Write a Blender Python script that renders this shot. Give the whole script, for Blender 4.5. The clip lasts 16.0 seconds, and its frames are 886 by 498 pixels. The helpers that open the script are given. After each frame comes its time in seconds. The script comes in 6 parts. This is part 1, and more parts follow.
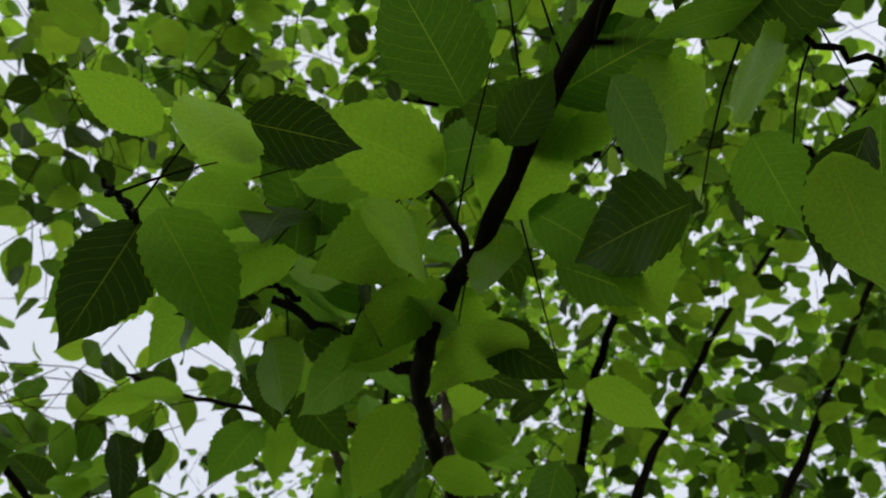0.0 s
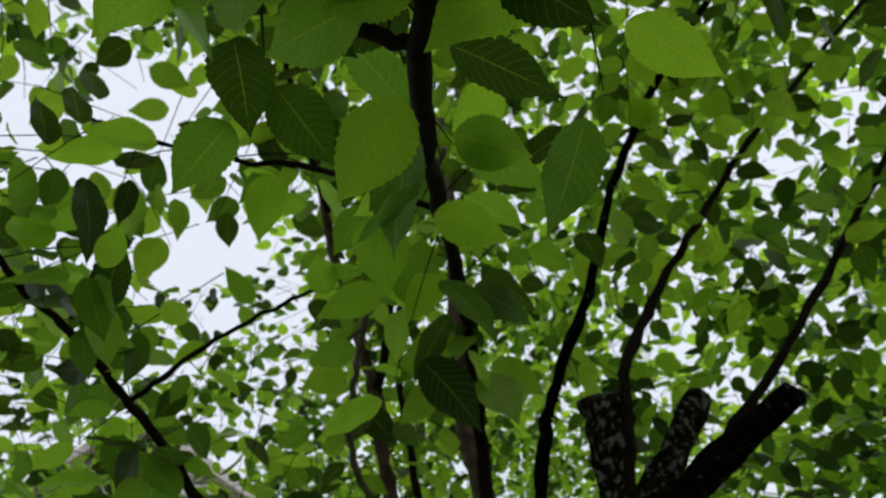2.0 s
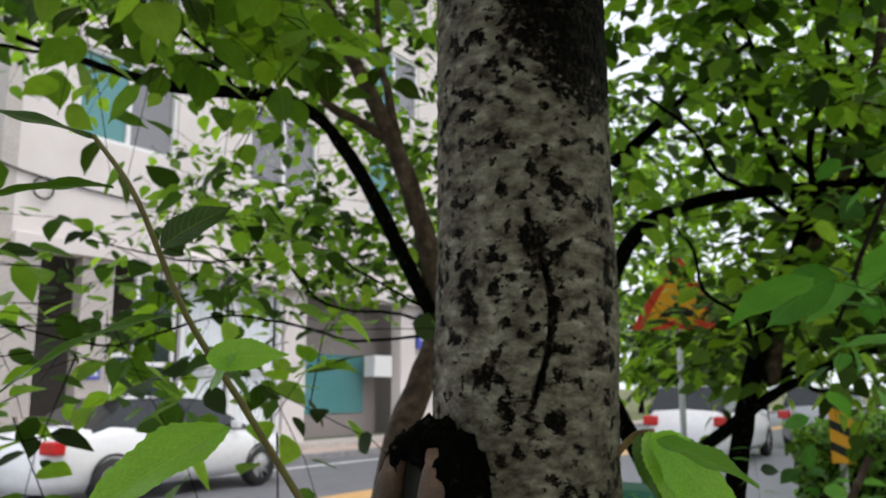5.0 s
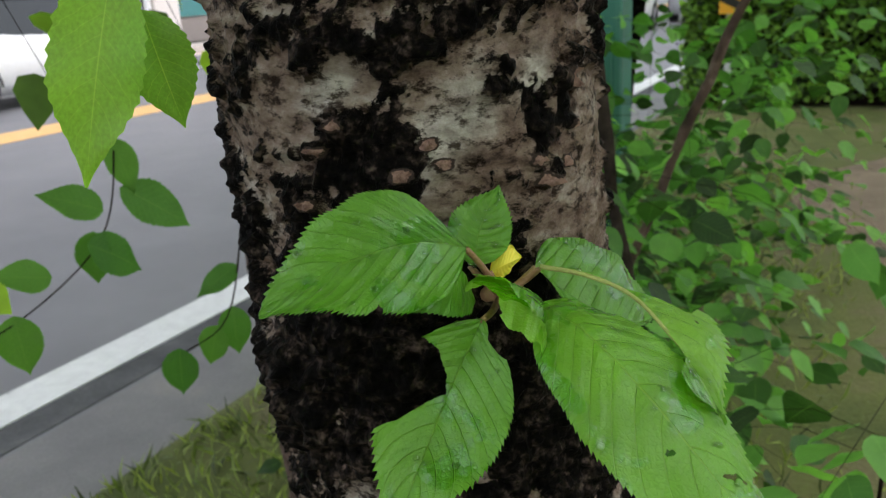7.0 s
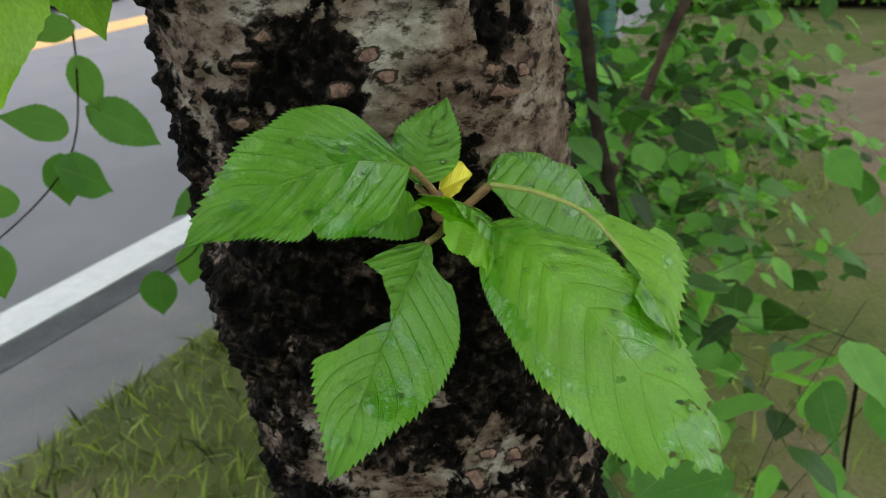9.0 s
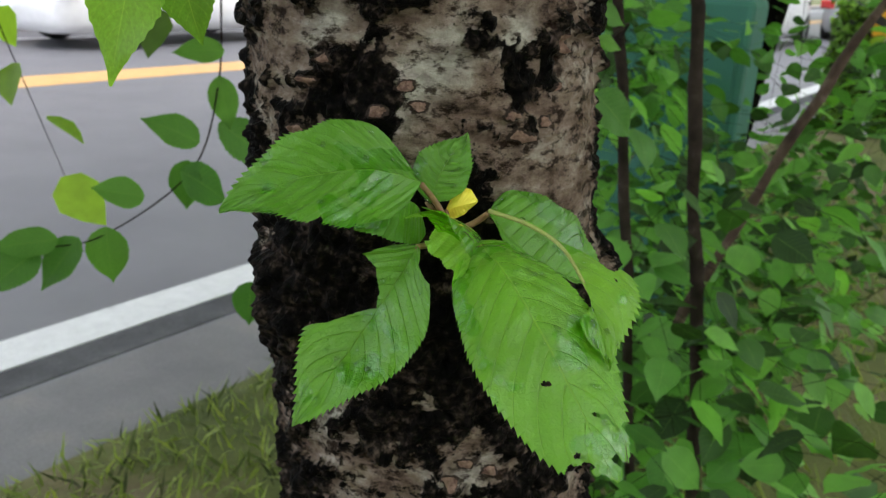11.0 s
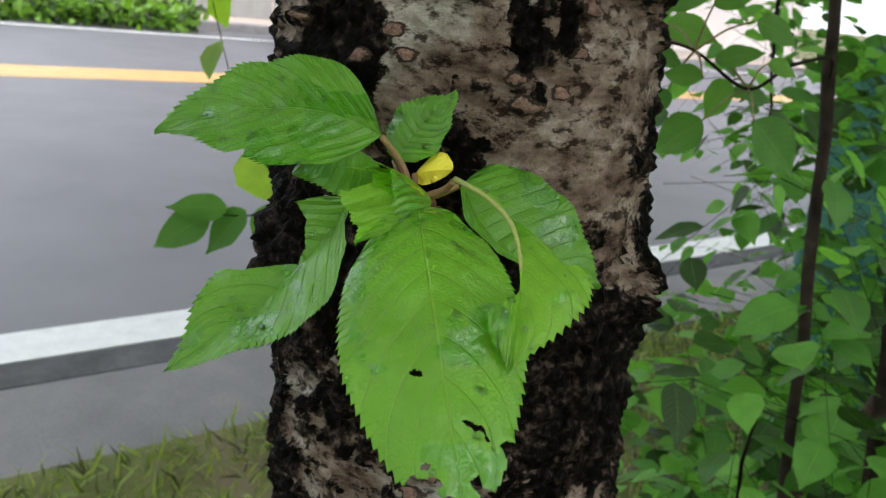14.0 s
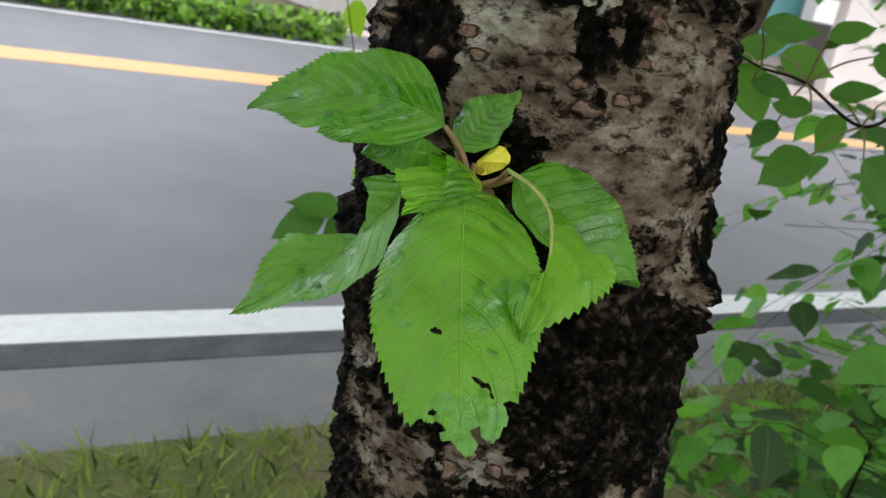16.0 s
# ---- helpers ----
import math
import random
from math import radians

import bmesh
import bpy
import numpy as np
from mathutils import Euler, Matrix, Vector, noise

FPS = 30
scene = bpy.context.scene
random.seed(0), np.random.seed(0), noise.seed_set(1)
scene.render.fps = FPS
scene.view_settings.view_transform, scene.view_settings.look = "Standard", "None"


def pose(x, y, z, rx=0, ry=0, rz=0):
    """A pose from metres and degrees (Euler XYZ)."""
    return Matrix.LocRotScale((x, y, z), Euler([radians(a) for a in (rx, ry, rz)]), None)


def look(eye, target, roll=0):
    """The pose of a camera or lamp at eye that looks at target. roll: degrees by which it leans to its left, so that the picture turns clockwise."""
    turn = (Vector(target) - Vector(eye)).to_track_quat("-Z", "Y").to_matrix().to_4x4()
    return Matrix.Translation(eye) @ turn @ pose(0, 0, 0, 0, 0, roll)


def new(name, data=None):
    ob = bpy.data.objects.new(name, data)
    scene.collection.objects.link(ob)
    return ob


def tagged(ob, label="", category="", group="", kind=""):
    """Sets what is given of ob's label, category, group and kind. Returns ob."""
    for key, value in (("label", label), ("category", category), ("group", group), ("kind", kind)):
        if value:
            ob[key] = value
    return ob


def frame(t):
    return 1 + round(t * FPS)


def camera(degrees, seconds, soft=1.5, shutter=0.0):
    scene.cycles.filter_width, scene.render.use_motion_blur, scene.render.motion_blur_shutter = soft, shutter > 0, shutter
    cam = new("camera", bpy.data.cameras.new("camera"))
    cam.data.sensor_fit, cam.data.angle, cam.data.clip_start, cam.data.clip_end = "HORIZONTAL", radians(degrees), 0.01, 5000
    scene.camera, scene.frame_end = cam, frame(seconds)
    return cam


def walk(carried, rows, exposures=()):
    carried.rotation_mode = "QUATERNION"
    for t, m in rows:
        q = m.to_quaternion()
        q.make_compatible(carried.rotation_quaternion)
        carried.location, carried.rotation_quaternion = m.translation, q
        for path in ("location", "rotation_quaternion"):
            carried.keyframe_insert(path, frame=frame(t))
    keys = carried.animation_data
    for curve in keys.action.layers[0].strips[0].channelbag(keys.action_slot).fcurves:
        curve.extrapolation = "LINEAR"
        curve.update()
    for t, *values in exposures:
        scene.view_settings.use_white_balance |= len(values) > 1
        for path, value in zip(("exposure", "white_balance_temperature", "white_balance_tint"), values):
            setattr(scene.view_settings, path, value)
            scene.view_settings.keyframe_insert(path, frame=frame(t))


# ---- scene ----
cam = camera(56.0, 16.0, 1.2)
cam.data.dof.use_dof = True
cam.data.dof.focus_distance = 0.232
cam.data.dof.aperture_fstop = 34.0
PATH = [
    (0, (-1.36, -0.834, 1.663), (-0.558, -0.274, 3.408), -3.0),
    (0.5, (-1.392, -0.855, 1.655), (-0.723, -0.383, 3.479), -3.2),
    (1, (-1.362, -0.833, 1.663), (-0.684, -0.341, 3.479), -2.2),
    (1.5, (-1.283, -0.78, 1.674), (-0.415, -0.139, 3.358), -1.2),
    (2, (-1.218, -0.732, 1.678), (-0.233, -0.004, 3.26), -0.4),
    (2.5, (-1.168, -0.669, 1.68), (-0.044, 0.149, 3.118), 0.5),
    (3, (-1.11, -0.584, 1.659), (0.15, 0.286, 2.945), 0.4),
    (3.5, (-0.995, -0.531, 1.635), (0.402, 0.398, 2.724), 0.1),
    (4, (-0.806, -0.473, 1.612), (0.699, 0.54, 2.455), 0.5),
    (4.5, (-0.672, -0.382, 1.595), (0.913, 0.702, 2.154), 0.5),
    (5, (-0.544, -0.297, 1.58), (1.086, 0.815, 1.91), 0.0),
    (5.2, (-0.5, -0.27, 1.575), (1.148, 0.85, 1.749), 0.0),
    (7.3, (-0.28, -0.154, 1.275), (1.405, 0.684, 0.598), -4.0),
    (7.5, (-0.285, -0.157, 1.278), (1.396, 0.652, 0.556), -4.5),
    (8, (-0.273, -0.161, 1.291), (1.382, 0.643, 0.505), -6.0),
    (8.2, (-0.263, -0.158, 1.291), (1.363, 0.646, 0.447), -6.7),
    (10.3, (-0.282, -0.199, 1.276), (1.332, 0.814, 0.669), 1.7),
    (10.5, (-0.284, -0.21, 1.279), (1.293, 0.855, 0.663), 1.6),
    (11, (-0.282, -0.21, 1.282), (1.264, 0.886, 0.642), 3.1),
    (11.5, (-0.279, -0.218, 1.275), (1.233, 0.931, 0.648), 4.8),
    (12, (-0.269, -0.246, 1.266), (1.082, 1.1, 0.662), 5.1),
    (12.5, (-0.251, -0.246, 1.269), (1.014, 1.167, 0.634), 5.9),
    (13, (-0.229, -0.245, 1.264), (1.0, 1.202, 0.635), 7.1),
    (13.5, (-0.205, -0.247, 1.26), (0.998, 1.227, 0.644), 7.2),
    (14, (-0.205, -0.246, 1.26), (1.001, 1.227, 0.647), 7.7),
    (14.5, (-0.202, -0.254, 1.259), (0.987, 1.232, 0.645), 8.5),
    (15, (-0.191, -0.262, 1.253), (0.929, 1.28, 0.647), 9.2),
    (15.5, (-0.192, -0.269, 1.256), (0.82, 1.341, 0.636), 9.4),
    (16, (-0.199, -0.276, 1.258), (0.77, 1.365, 0.652), 10.6),
]
EXPOSURE = [(0, -0.25), (0.5, -0.35), (1.0, -0.35), (1.5, -0.1), (2.0, -0.15), (3.0, -0.05), (3.5, 0.0), (4.0, 0.0), (4.5, 0.1), (5.2, 0.45), (7.5, 0.95), (8.2, 1.0), (10.5, 1.02), (12.0, 0.95), (14.0, 1.0), (16.0, 0.93)]
walk(cam, [(t, look(eye, target, roll)) for t, eye, target, roll in PATH], EXPOSURE)

# ---- light ----
world = bpy.data.worlds.new("world")
scene.world = world
world.use_nodes = True
wn, wl = world.node_tree.nodes, world.node_tree.links
wn.clear()
sky = wn.new("ShaderNodeTexSky")
sky.sky_type = "NISHITA"
sky.sun_disc = False
sky.sun_elevation = radians(58)
sky.sun_rotation = radians(200)
sky.dust_density = 6.0
sky.air_density = 1.0
sky.ozone_density = 1.0
veil = wn.new("ShaderNodeMix")
veil.data_type = "RGBA"
veil.inputs["Factor"].default_value = 0.7
veil.inputs["B"].default_value = (8.6, 9.0, 9.8, 1)
back = wn.new("ShaderNodeBackground")
back.inputs["Strength"].default_value = 0.14
wout = wn.new("ShaderNodeOutputWorld")
wl.new(sky.outputs[0], veil.inputs["A"])
wl.new(veil.outputs["Result"], back.inputs["Color"])
wl.new(back.outputs[0], wout.inputs["Surface"])
sun = new("sun", bpy.data.lights.new("sun", "SUN"))
sun.data.energy = 0.8
sun.data.angle = radians(40)
sun.data.color = (1.0, 0.97, 0.93)
sun.matrix_world = look((0, 0, 0), (-0.25, 0.45, -0.85))


# ---- materials ----
def material(name, rough=0.6, metal=0.0):
    m = bpy.data.materials.new(name)
    m.use_nodes = True
    n = m.node_tree.nodes
    b = n["Principled BSDF"]
    b.inputs["Roughness"].default_value = rough
    b.inputs["Metallic"].default_value = metal
    return m, n, m.node_tree.links, b


def ramp(n, stops):
    r = n.new("ShaderNodeValToRGB")
    while len(r.color_ramp.elements) < len(stops):
        r.color_ramp.elements.new(0.5)
    for e, (p, c) in zip(r.color_ramp.elements, stops):
        e.position, e.color = p, (*c, 1)
    return r


def noise_tex(n, l, scale, detail=4.0, rough=0.55, stretch=None):
    co = n.new("ShaderNodeTexCoord")
    t = n.new("ShaderNodeTexNoise")
    t.inputs["Scale"].default_value = scale
    t.inputs["Detail"].default_value = detail
    t.inputs["Roughness"].default_value = rough
    src = co.outputs["Object"]
    if stretch:
        mp = n.new("ShaderNodeMapping")
        mp.inputs["Scale"].default_value = stretch
        l.new(src, mp.inputs["Vector"])
        src = mp.outputs[0]
    l.new(src, t.inputs["Vector"])
    return t


def bumped(n, l, b, tex, strength, dist):
    bp = n.new("ShaderNodeBump")
    bp.inputs["Strength"].default_value = strength
    bp.inputs["Distance"].default_value = dist
    l.new(tex, bp.inputs["Height"])
    l.new(bp.outputs[0], b.inputs["Normal"])
    return bp


def speckled(name, stops, scale, rough=0.7, bump=0.3, dist=0.002, metal=0.0, fine=None, stretch=None, spec=0.5):
    """A surface with patches, a finer grain over them, and a little relief."""
    m, n, l, b = material(name, rough, metal)
    b.inputs["Specular IOR Level"].default_value = spec
    t = noise_tex(n, l, scale, 5, stretch=stretch)
    f = noise_tex(n, l, fine or scale * 12, 3, stretch=stretch)
    r = ramp(n, stops)
    l.new(t.outputs["Fac"], r.inputs[0])
    mx = n.new("ShaderNodeMix")
    mx.data_type, mx.blend_type = "RGBA", "OVERLAY"
    mx.inputs["Factor"].default_value = 0.35
    l.new(r.outputs[0], mx.inputs["A"])
    l.new(f.outputs["Fac"], mx.inputs["B"])
    l.new(mx.outputs["Result"], b.inputs["Base Color"])
    bumped(n, l, b, f.outputs["Fac"], bump, dist)
    return m


def leaf_material(name, low, high, trans, gloss=0.35, veins=True, per_object=False, spec=0.3, wet=False, vary_and_shade=True):
    """A thin leaf: diffuse and see-through green, waxy gloss, paler veins along the blade's own coordinates."""
    m, n, l, b = material(name, gloss)
    b.inputs["Specular IOR Level"].default_value = spec
    if per_object:
        info = n.new("ShaderNodeObjectInfo")
        rnd = info.outputs["Random"]
    else:
        info = n.new("ShaderNodeNewGeometry")
        rnd = info.outputs["Random Per Island"]
    if not vary_and_shade:
        r = ramp(n, [(0.0, low), (1.0, high)])
    else:
        # tone varies, and a share goes near black: shade of overlapping leaves in colour
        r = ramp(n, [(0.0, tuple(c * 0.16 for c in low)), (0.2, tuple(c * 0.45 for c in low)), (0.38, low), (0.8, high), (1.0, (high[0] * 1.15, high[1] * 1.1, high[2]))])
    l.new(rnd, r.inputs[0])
    t = noise_tex(n, l, 45, 3)
    mx = n.new("ShaderNodeMix")
    mx.data_type, mx.blend_type = "RGBA", "OVERLAY"
    mx.inputs["Factor"].default_value = 0.3
    l.new(r.outputs[0], mx.inputs["A"])
    l.new(t.outputs["Fac"], mx.inputs["B"])
    col = mx.outputs["Result"]
    if veins:
        uv = n.new("ShaderNodeUVMap")
        sp = n.new("ShaderNodeSeparateXYZ")
        l.new(uv.outputs[0], sp.inputs[0])

        def op(kind, a, c):
            o = n.new("ShaderNodeMath")
            o.operation = kind
            for k, s in enumerate((a, c)):
                if s is None:
                    continue
                if isinstance(s, (int, float)):
                    o.inputs[k].default_value = s
                else:
                    l.new(s, o.inputs[k])
            return o.outputs[0]

        # x: along the blade 0..1, y: across -1..1
        av = op("ABSOLUTE", sp.outputs[1], None)
        slope = op("SUBTRACT", sp.outputs[0], op("MULTIPLY", op("POWER", av, 1.2), 0.22))
        tri = op("PINGPONG", op("MULTIPLY", slope, 10.5), 0.5)
        side = op("MULTIPLY", op("MAXIMUM", op("SUBTRACT", 0.04, tri), 0.0), 18.0)
        mid = op("MULTIPLY", op("MAXIMUM", op("SUBTRACT", 0.02, av), 0.0), 90.0)
        vein = op("MINIMUM", op("MAXIMUM", side, mid), 1.0)
        vm = n.new("ShaderNodeMix")
        vm.data_type = "RGBA"
        l.new(op("MULTIPLY", vein, 0.2 if wet else 0.3), vm.inputs["Factor"])
        l.new(col, vm.inputs["A"])
        vm.inputs["B"].default_value = (high[0] * 2.2, high[1] * 1.5, high[2] * 2.2, 1)
        col = vm.outputs["Result"]
        cells = n.new("ShaderNodeTexVoronoi")
        cells.feature = "DISTANCE_TO_EDGE"
        cells.inputs["Scale"].default_value = 700
        co2 = n.new("ShaderNodeTexCoord")
        l.new(co2.outputs["Object"], cells.inputs["Vector"])
        net = op("MINIMUM", op("MULTIPLY", cells.outputs["Distance"], 4.0), 1.0)
        hgt = op("ADD", op("SUBTRACT", op("MULTIPLY", tri, 1.0), op("MULTIPLY", vein, 0.5)), op("MULTIPLY", net, 0.12))
        if wet:
            pucker = noise_tex(n, l, 170, 3, 0.55)
            hgt = op("ADD", hgt, op("MULTIPLY", pucker.outputs["Fac"], 1.1))
        bumped(n, l, b, hgt, 0.75 if wet else 0.1, 0.0009)
    if wet:
        film = noise_tex(n, l, 52, 3, 0.5)
        edge = ramp(n, [(0.56, (0, 0, 0)), (0.60, (1, 1, 1))])
        l.new(film.outputs["Fac"], edge.inputs[0])
        gl = n.new("ShaderNodeMix")
        gl.inputs["A"].default_value, gl.inputs["B"].default_value = gloss, 0.2
        l.new(edge.outputs[0], gl.inputs["Factor"])
        l.new(gl.outputs["Result"], b.inputs["Roughness"])
        cw = n.new("ShaderNodeMath")
        cw.operation = "MULTIPLY"
        cw.inputs[1].default_value = 1.0
        l.new(edge.outputs[0], cw.inputs[0])
        l.new(cw.outputs[0], b.inputs["Coat Weight"])
        b.inputs["Coat Roughness"].default_value = 0.04
        b.inputs["Coat IOR"].default_value = 1.4
        swell = noise_tex(n, l, 130, 2, 0.5, (1, 1, 0.6))
        cb = n.new("ShaderNodeBump")
        cb.inputs["Strength"].default_value, cb.inputs["Distance"].default_value = 1.0, 0.0035
        l.new(swell.outputs["Fac"], cb.inputs["Height"])
        l.new(cb.outputs[0], b.inputs["Coat Normal"])
        dk = n.new("ShaderNodeMix")
        dk.data_type, dk.blend_type = "RGBA", "MULTIPLY"
        dk.inputs["B"].default_value = (0.62, 0.84, 0.36, 1)
        l.new(edge.outputs[0], dk.inputs["Factor"])
        l.new(col, dk.inputs["A"])
        col = dk.outputs["Result"]
    l.new(col, b.inputs["Base Color"])
    tr = n.new("ShaderNodeBsdfTranslucent")
    sat = n.new("ShaderNodeMix")
    sat.data_type, sat.blend_type = "RGBA", "MULTIPLY"
    sat.inputs["Factor"].default_value = 1.0
    sat.inputs["B"].default_value = (*trans, 1)
    l.new(col, sat.inputs["A"])
    l.new(sat.outputs["Result"], tr.inputs["Color"])
    ad = n.new("ShaderNodeAddShader")
    l.new(b.outputs[0], ad.inputs[0])
    l.new(tr.outputs[0], ad.inputs[1])
    l.new(ad.outputs[0], n["Material Output"].inputs["Surface"])
    return m


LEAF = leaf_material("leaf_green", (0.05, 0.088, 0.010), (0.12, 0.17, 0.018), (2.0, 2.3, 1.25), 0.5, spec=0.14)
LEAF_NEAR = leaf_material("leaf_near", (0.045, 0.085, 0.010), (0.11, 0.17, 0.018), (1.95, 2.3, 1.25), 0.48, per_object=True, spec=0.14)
LEAF_DROOP = leaf_material("leaf_droop", (0.03, 0.085, 0.014), (0.06, 0.14, 0.02), (1.3, 1.4, 0.9), 0.5, per_object=True, spec=0.15, vary_and_shade=False)
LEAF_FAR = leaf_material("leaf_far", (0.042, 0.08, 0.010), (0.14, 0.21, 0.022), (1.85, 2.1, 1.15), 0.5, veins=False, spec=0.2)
LEAF_SPROUT = leaf_material("leaf_sprout", (0.095, 0.25, 0.012), (0.13, 0.29, 0.016), (0.7, 0.8, 0.5), 0.38, per_object=True, spec=0.45, wet=True, vary_and_shade=False)
# darker copy of leaf_sprout: weaker light on some leaves put into colour
LEAF_SPROUT_SHADED = leaf_material("leaf_sprout_shaded", (0.070, 0.205, 0.012), (0.088, 0.23, 0.015), (0.7, 0.8, 0.5), 0.38, per_object=True, spec=0.45, wet=True, vary_and_shade=False)
LEAF_YELLOW = leaf_material("leaf_yellow", (0.70, 0.60, 0.06), (0.72, 0.62, 0.07), (0.5, 0.5, 0.3), 0.4, veins=False, per_object=True, vary_and_shade=False)
STEM_RED = speckled("stem_red", [(0.3, (0.22, 0.09, 0.06)), (0.7, (0.30, 0.22, 0.08))], 60, 0.5)
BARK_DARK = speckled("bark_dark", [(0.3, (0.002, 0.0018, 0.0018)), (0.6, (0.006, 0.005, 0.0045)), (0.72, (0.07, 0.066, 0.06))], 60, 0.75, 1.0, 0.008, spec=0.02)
BARK_BROWN = speckled("bark_brown", [(0.3, (0.035, 0.022, 0.018)), (0.55, (0.10, 0.065, 0.05)), (0.75, (0.20, 0.15, 0.12))], 30, 0.65, 0.8, 0.005, spec=0.12)
BARK_GREY = speckled("bark_grey", [(0.3, (0.06, 0.05, 0.045)), (0.6, (0.16, 0.14, 0.125)), (0.8, (0.24, 0.22, 0.2))], 24, 0.7, 0.6, 0.004, spec=0.12)
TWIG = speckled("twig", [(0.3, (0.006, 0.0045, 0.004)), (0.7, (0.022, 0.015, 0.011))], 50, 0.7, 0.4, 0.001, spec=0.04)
ASPHALT = speckled("asphalt", [(0.3, (0.118, 0.118, 0.131)), (0.7, (0.150, 0.150, 0.164))], 1.6, 0.55, 0.3, 0.003, fine=180)
LINE_WHITE = speckled("line_white", [(0.26, (0.24, 0.24, 0.25)), (0.33, (0.58, 0.58, 0.59)), (0.7, (0.68, 0.68, 0.69))], 16, 0.5, 0.2, 0.002, fine=150)
LINE_YELLOW = speckled("line_yellow", [(0.3, (0.52, 0.295, 0.10)), (0.7, (0.62, 0.37, 0.14))], 6, 0.5, 0.2, 0.002, fine=150)
CONCRETE = speckled("concrete", [(0.3, (0.20, 0.195, 0.20)), (0.7, (0.30, 0.29, 0.29))], 5, 0.75, 0.4, 0.003, fine=90)
BARK_UMBER = speckled("bark_umber", [(0.3, (0.018, 0.013, 0.011)), (0.6, (0.045, 0.033, 0.027)), (0.78, (0.10, 0.08, 0.065))], 40, 0.75, 0.6, 0.004, spec=0.08)
GUTTER = speckled("gutter_stone", [(0.3, (0.115, 0.112, 0.118)), (0.55, (0.15, 0.145, 0.15)), (0.75, (0.19, 0.175, 0.165))], 3.5, 0.6, 0.4, 0.003, fine=110)
SEAM = speckled("tar_seam", [(0.3, (0.062, 0.062, 0.067)), (0.6, (0.092, 0.092, 0.099)), (0.75, (0.13, 0.13, 0.136))], 6, 0.8, 0.3, 0.003, spec=0.15)
SOIL = speckled("soil", [(0.3, (0.07, 0.09, 0.02)), (0.5, (0.11, 0.125, 0.032)), (0.68, (0.16, 0.125, 0.075))], 2.2, 0.9, 0.7, 0.01, fine=60)
FACADE = speckled("facade", [(0.3, (0.62, 0.57, 0.55)), (0.7, (0.70, 0.65, 0.63))], 0.8, 0.75, 0.2, 0.003, fine=40)
STONE_TRIM_AND_SHADED_SIDE = speckled("stone_trim_and_shaded_side", [(0.3, (0.40, 0.36, 0.34)), (0.7, (0.5, 0.46, 0.43))], 2, 0.6, 0.2, 0.003)
PAVING = speckled("paving", [(0.3, (0.42, 0.31, 0.26)), (0.7, (0.5, 0.40, 0.34))], 1.2, 0.7, 0.3, 0.003, fine=40)


# ---- making meshes ----
def mesh_of(name, verts, faces, mat, uvs=None, smooth=True):
    me = bpy.data.meshes.new(name)
    if isinstance(faces, np.ndarray):
        verts = np.asarray(verts, dtype=np.float32)
        n, k = faces.shape
        me.vertices.add(len(verts))
        me.vertices.foreach_set("co", verts.ravel())
        me.loops.add(n * k)
        me.loops.foreach_set("vertex_index", faces.astype(np.int32).ravel())
        me.polygons.add(n)
        me.polygons.foreach_set("loop_start", np.arange(0, n * k, k, dtype=np.int32))
        me.update(calc_edges=True)
    else:
        me.from_pydata(np.asarray(verts, float).tolist(), [], faces)
    if uvs is not None:
        layer = me.uv_layers.new(name="UVMap")
        idx = np.empty(len(me.loops), dtype=np.int32)
        me.loops.foreach_get("vertex_index", idx)
        layer.data.foreach_set("uv", np.asarray(uvs, dtype=np.float32)[idx].ravel())
    if smooth:
        me.polygons.foreach_set("use_smooth", np.ones(len(me.polygons), dtype=bool))
    me.materials.append(mat)
    me.update()
    return me


def piece(name, mesh, parent=None, m=None, label=""):
    """A mesh as an object of its own; its pose m is given in its parent's frame."""
    ob = new(name, mesh)
    if parent is not None:
        ob.parent = parent
    if m is not None:
        ob.matrix_basis = m
    if label:
        ob["label"] = label
    return ob


def part(name, bm, mat, parent=None, label="", smooth=False):
    me = bpy.data.meshes.new(name)
    bmesh.ops.recalc_face_normals(bm, faces=bm.faces)
    bm.to_mesh(me)
    bm.free()
    if smooth:
        me.polygons.foreach_set("use_smooth", np.ones(len(me.polygons), dtype=bool))
    me.materials.append(mat)
    return piece(name, me, parent, None, label)


def box(bm, x0, y0, z0, x1, y1, z1, bevel=0.0):
    """Adds a box to bm, its edges rounded by bevel."""
    r = bmesh.ops.create_cube(bm, size=1, matrix=Matrix.Translation(((x0 + x1) / 2, (y0 + y1) / 2, (z0 + z1) / 2)) @ Matrix.Diagonal((x1 - x0, y1 - y0, z1 - z0, 1)))
    if bevel:
        es = list({e for v in r["verts"] for e in v.link_edges})
        bmesh.ops.bevel(bm, geom=es, offset=bevel, segments=2, affect="EDGES", profile=0.5)
    return bm


def thing(name, x=0, y=0, z=0, turn=0, **tags):
    ob = new(name)
    ob.matrix_basis = pose(x, y, z, 0, 0, turn)
    return tagged(ob, **tags)


def spline(points, per=6):
    """Points along a smooth curve through the given ones."""
    p = np.asarray(points, float)
    p = np.vstack([2 * p[0] - p[1], p, 2 * p[-1] - p[-2]])
    out = []
    for k in range(1, len(p) - 2):
        for s in np.arange(per) / per:
            a, b, c, d = p[k - 1 : k + 3]
            out.append(0.5 * (2 * b + (c - a) * s + (2 * a - 5 * b + 4 * c - d) * s * s + (3 * b - a - 3 * c + d) * s**3))
    out.append(p[-2])
    return np.array(out)


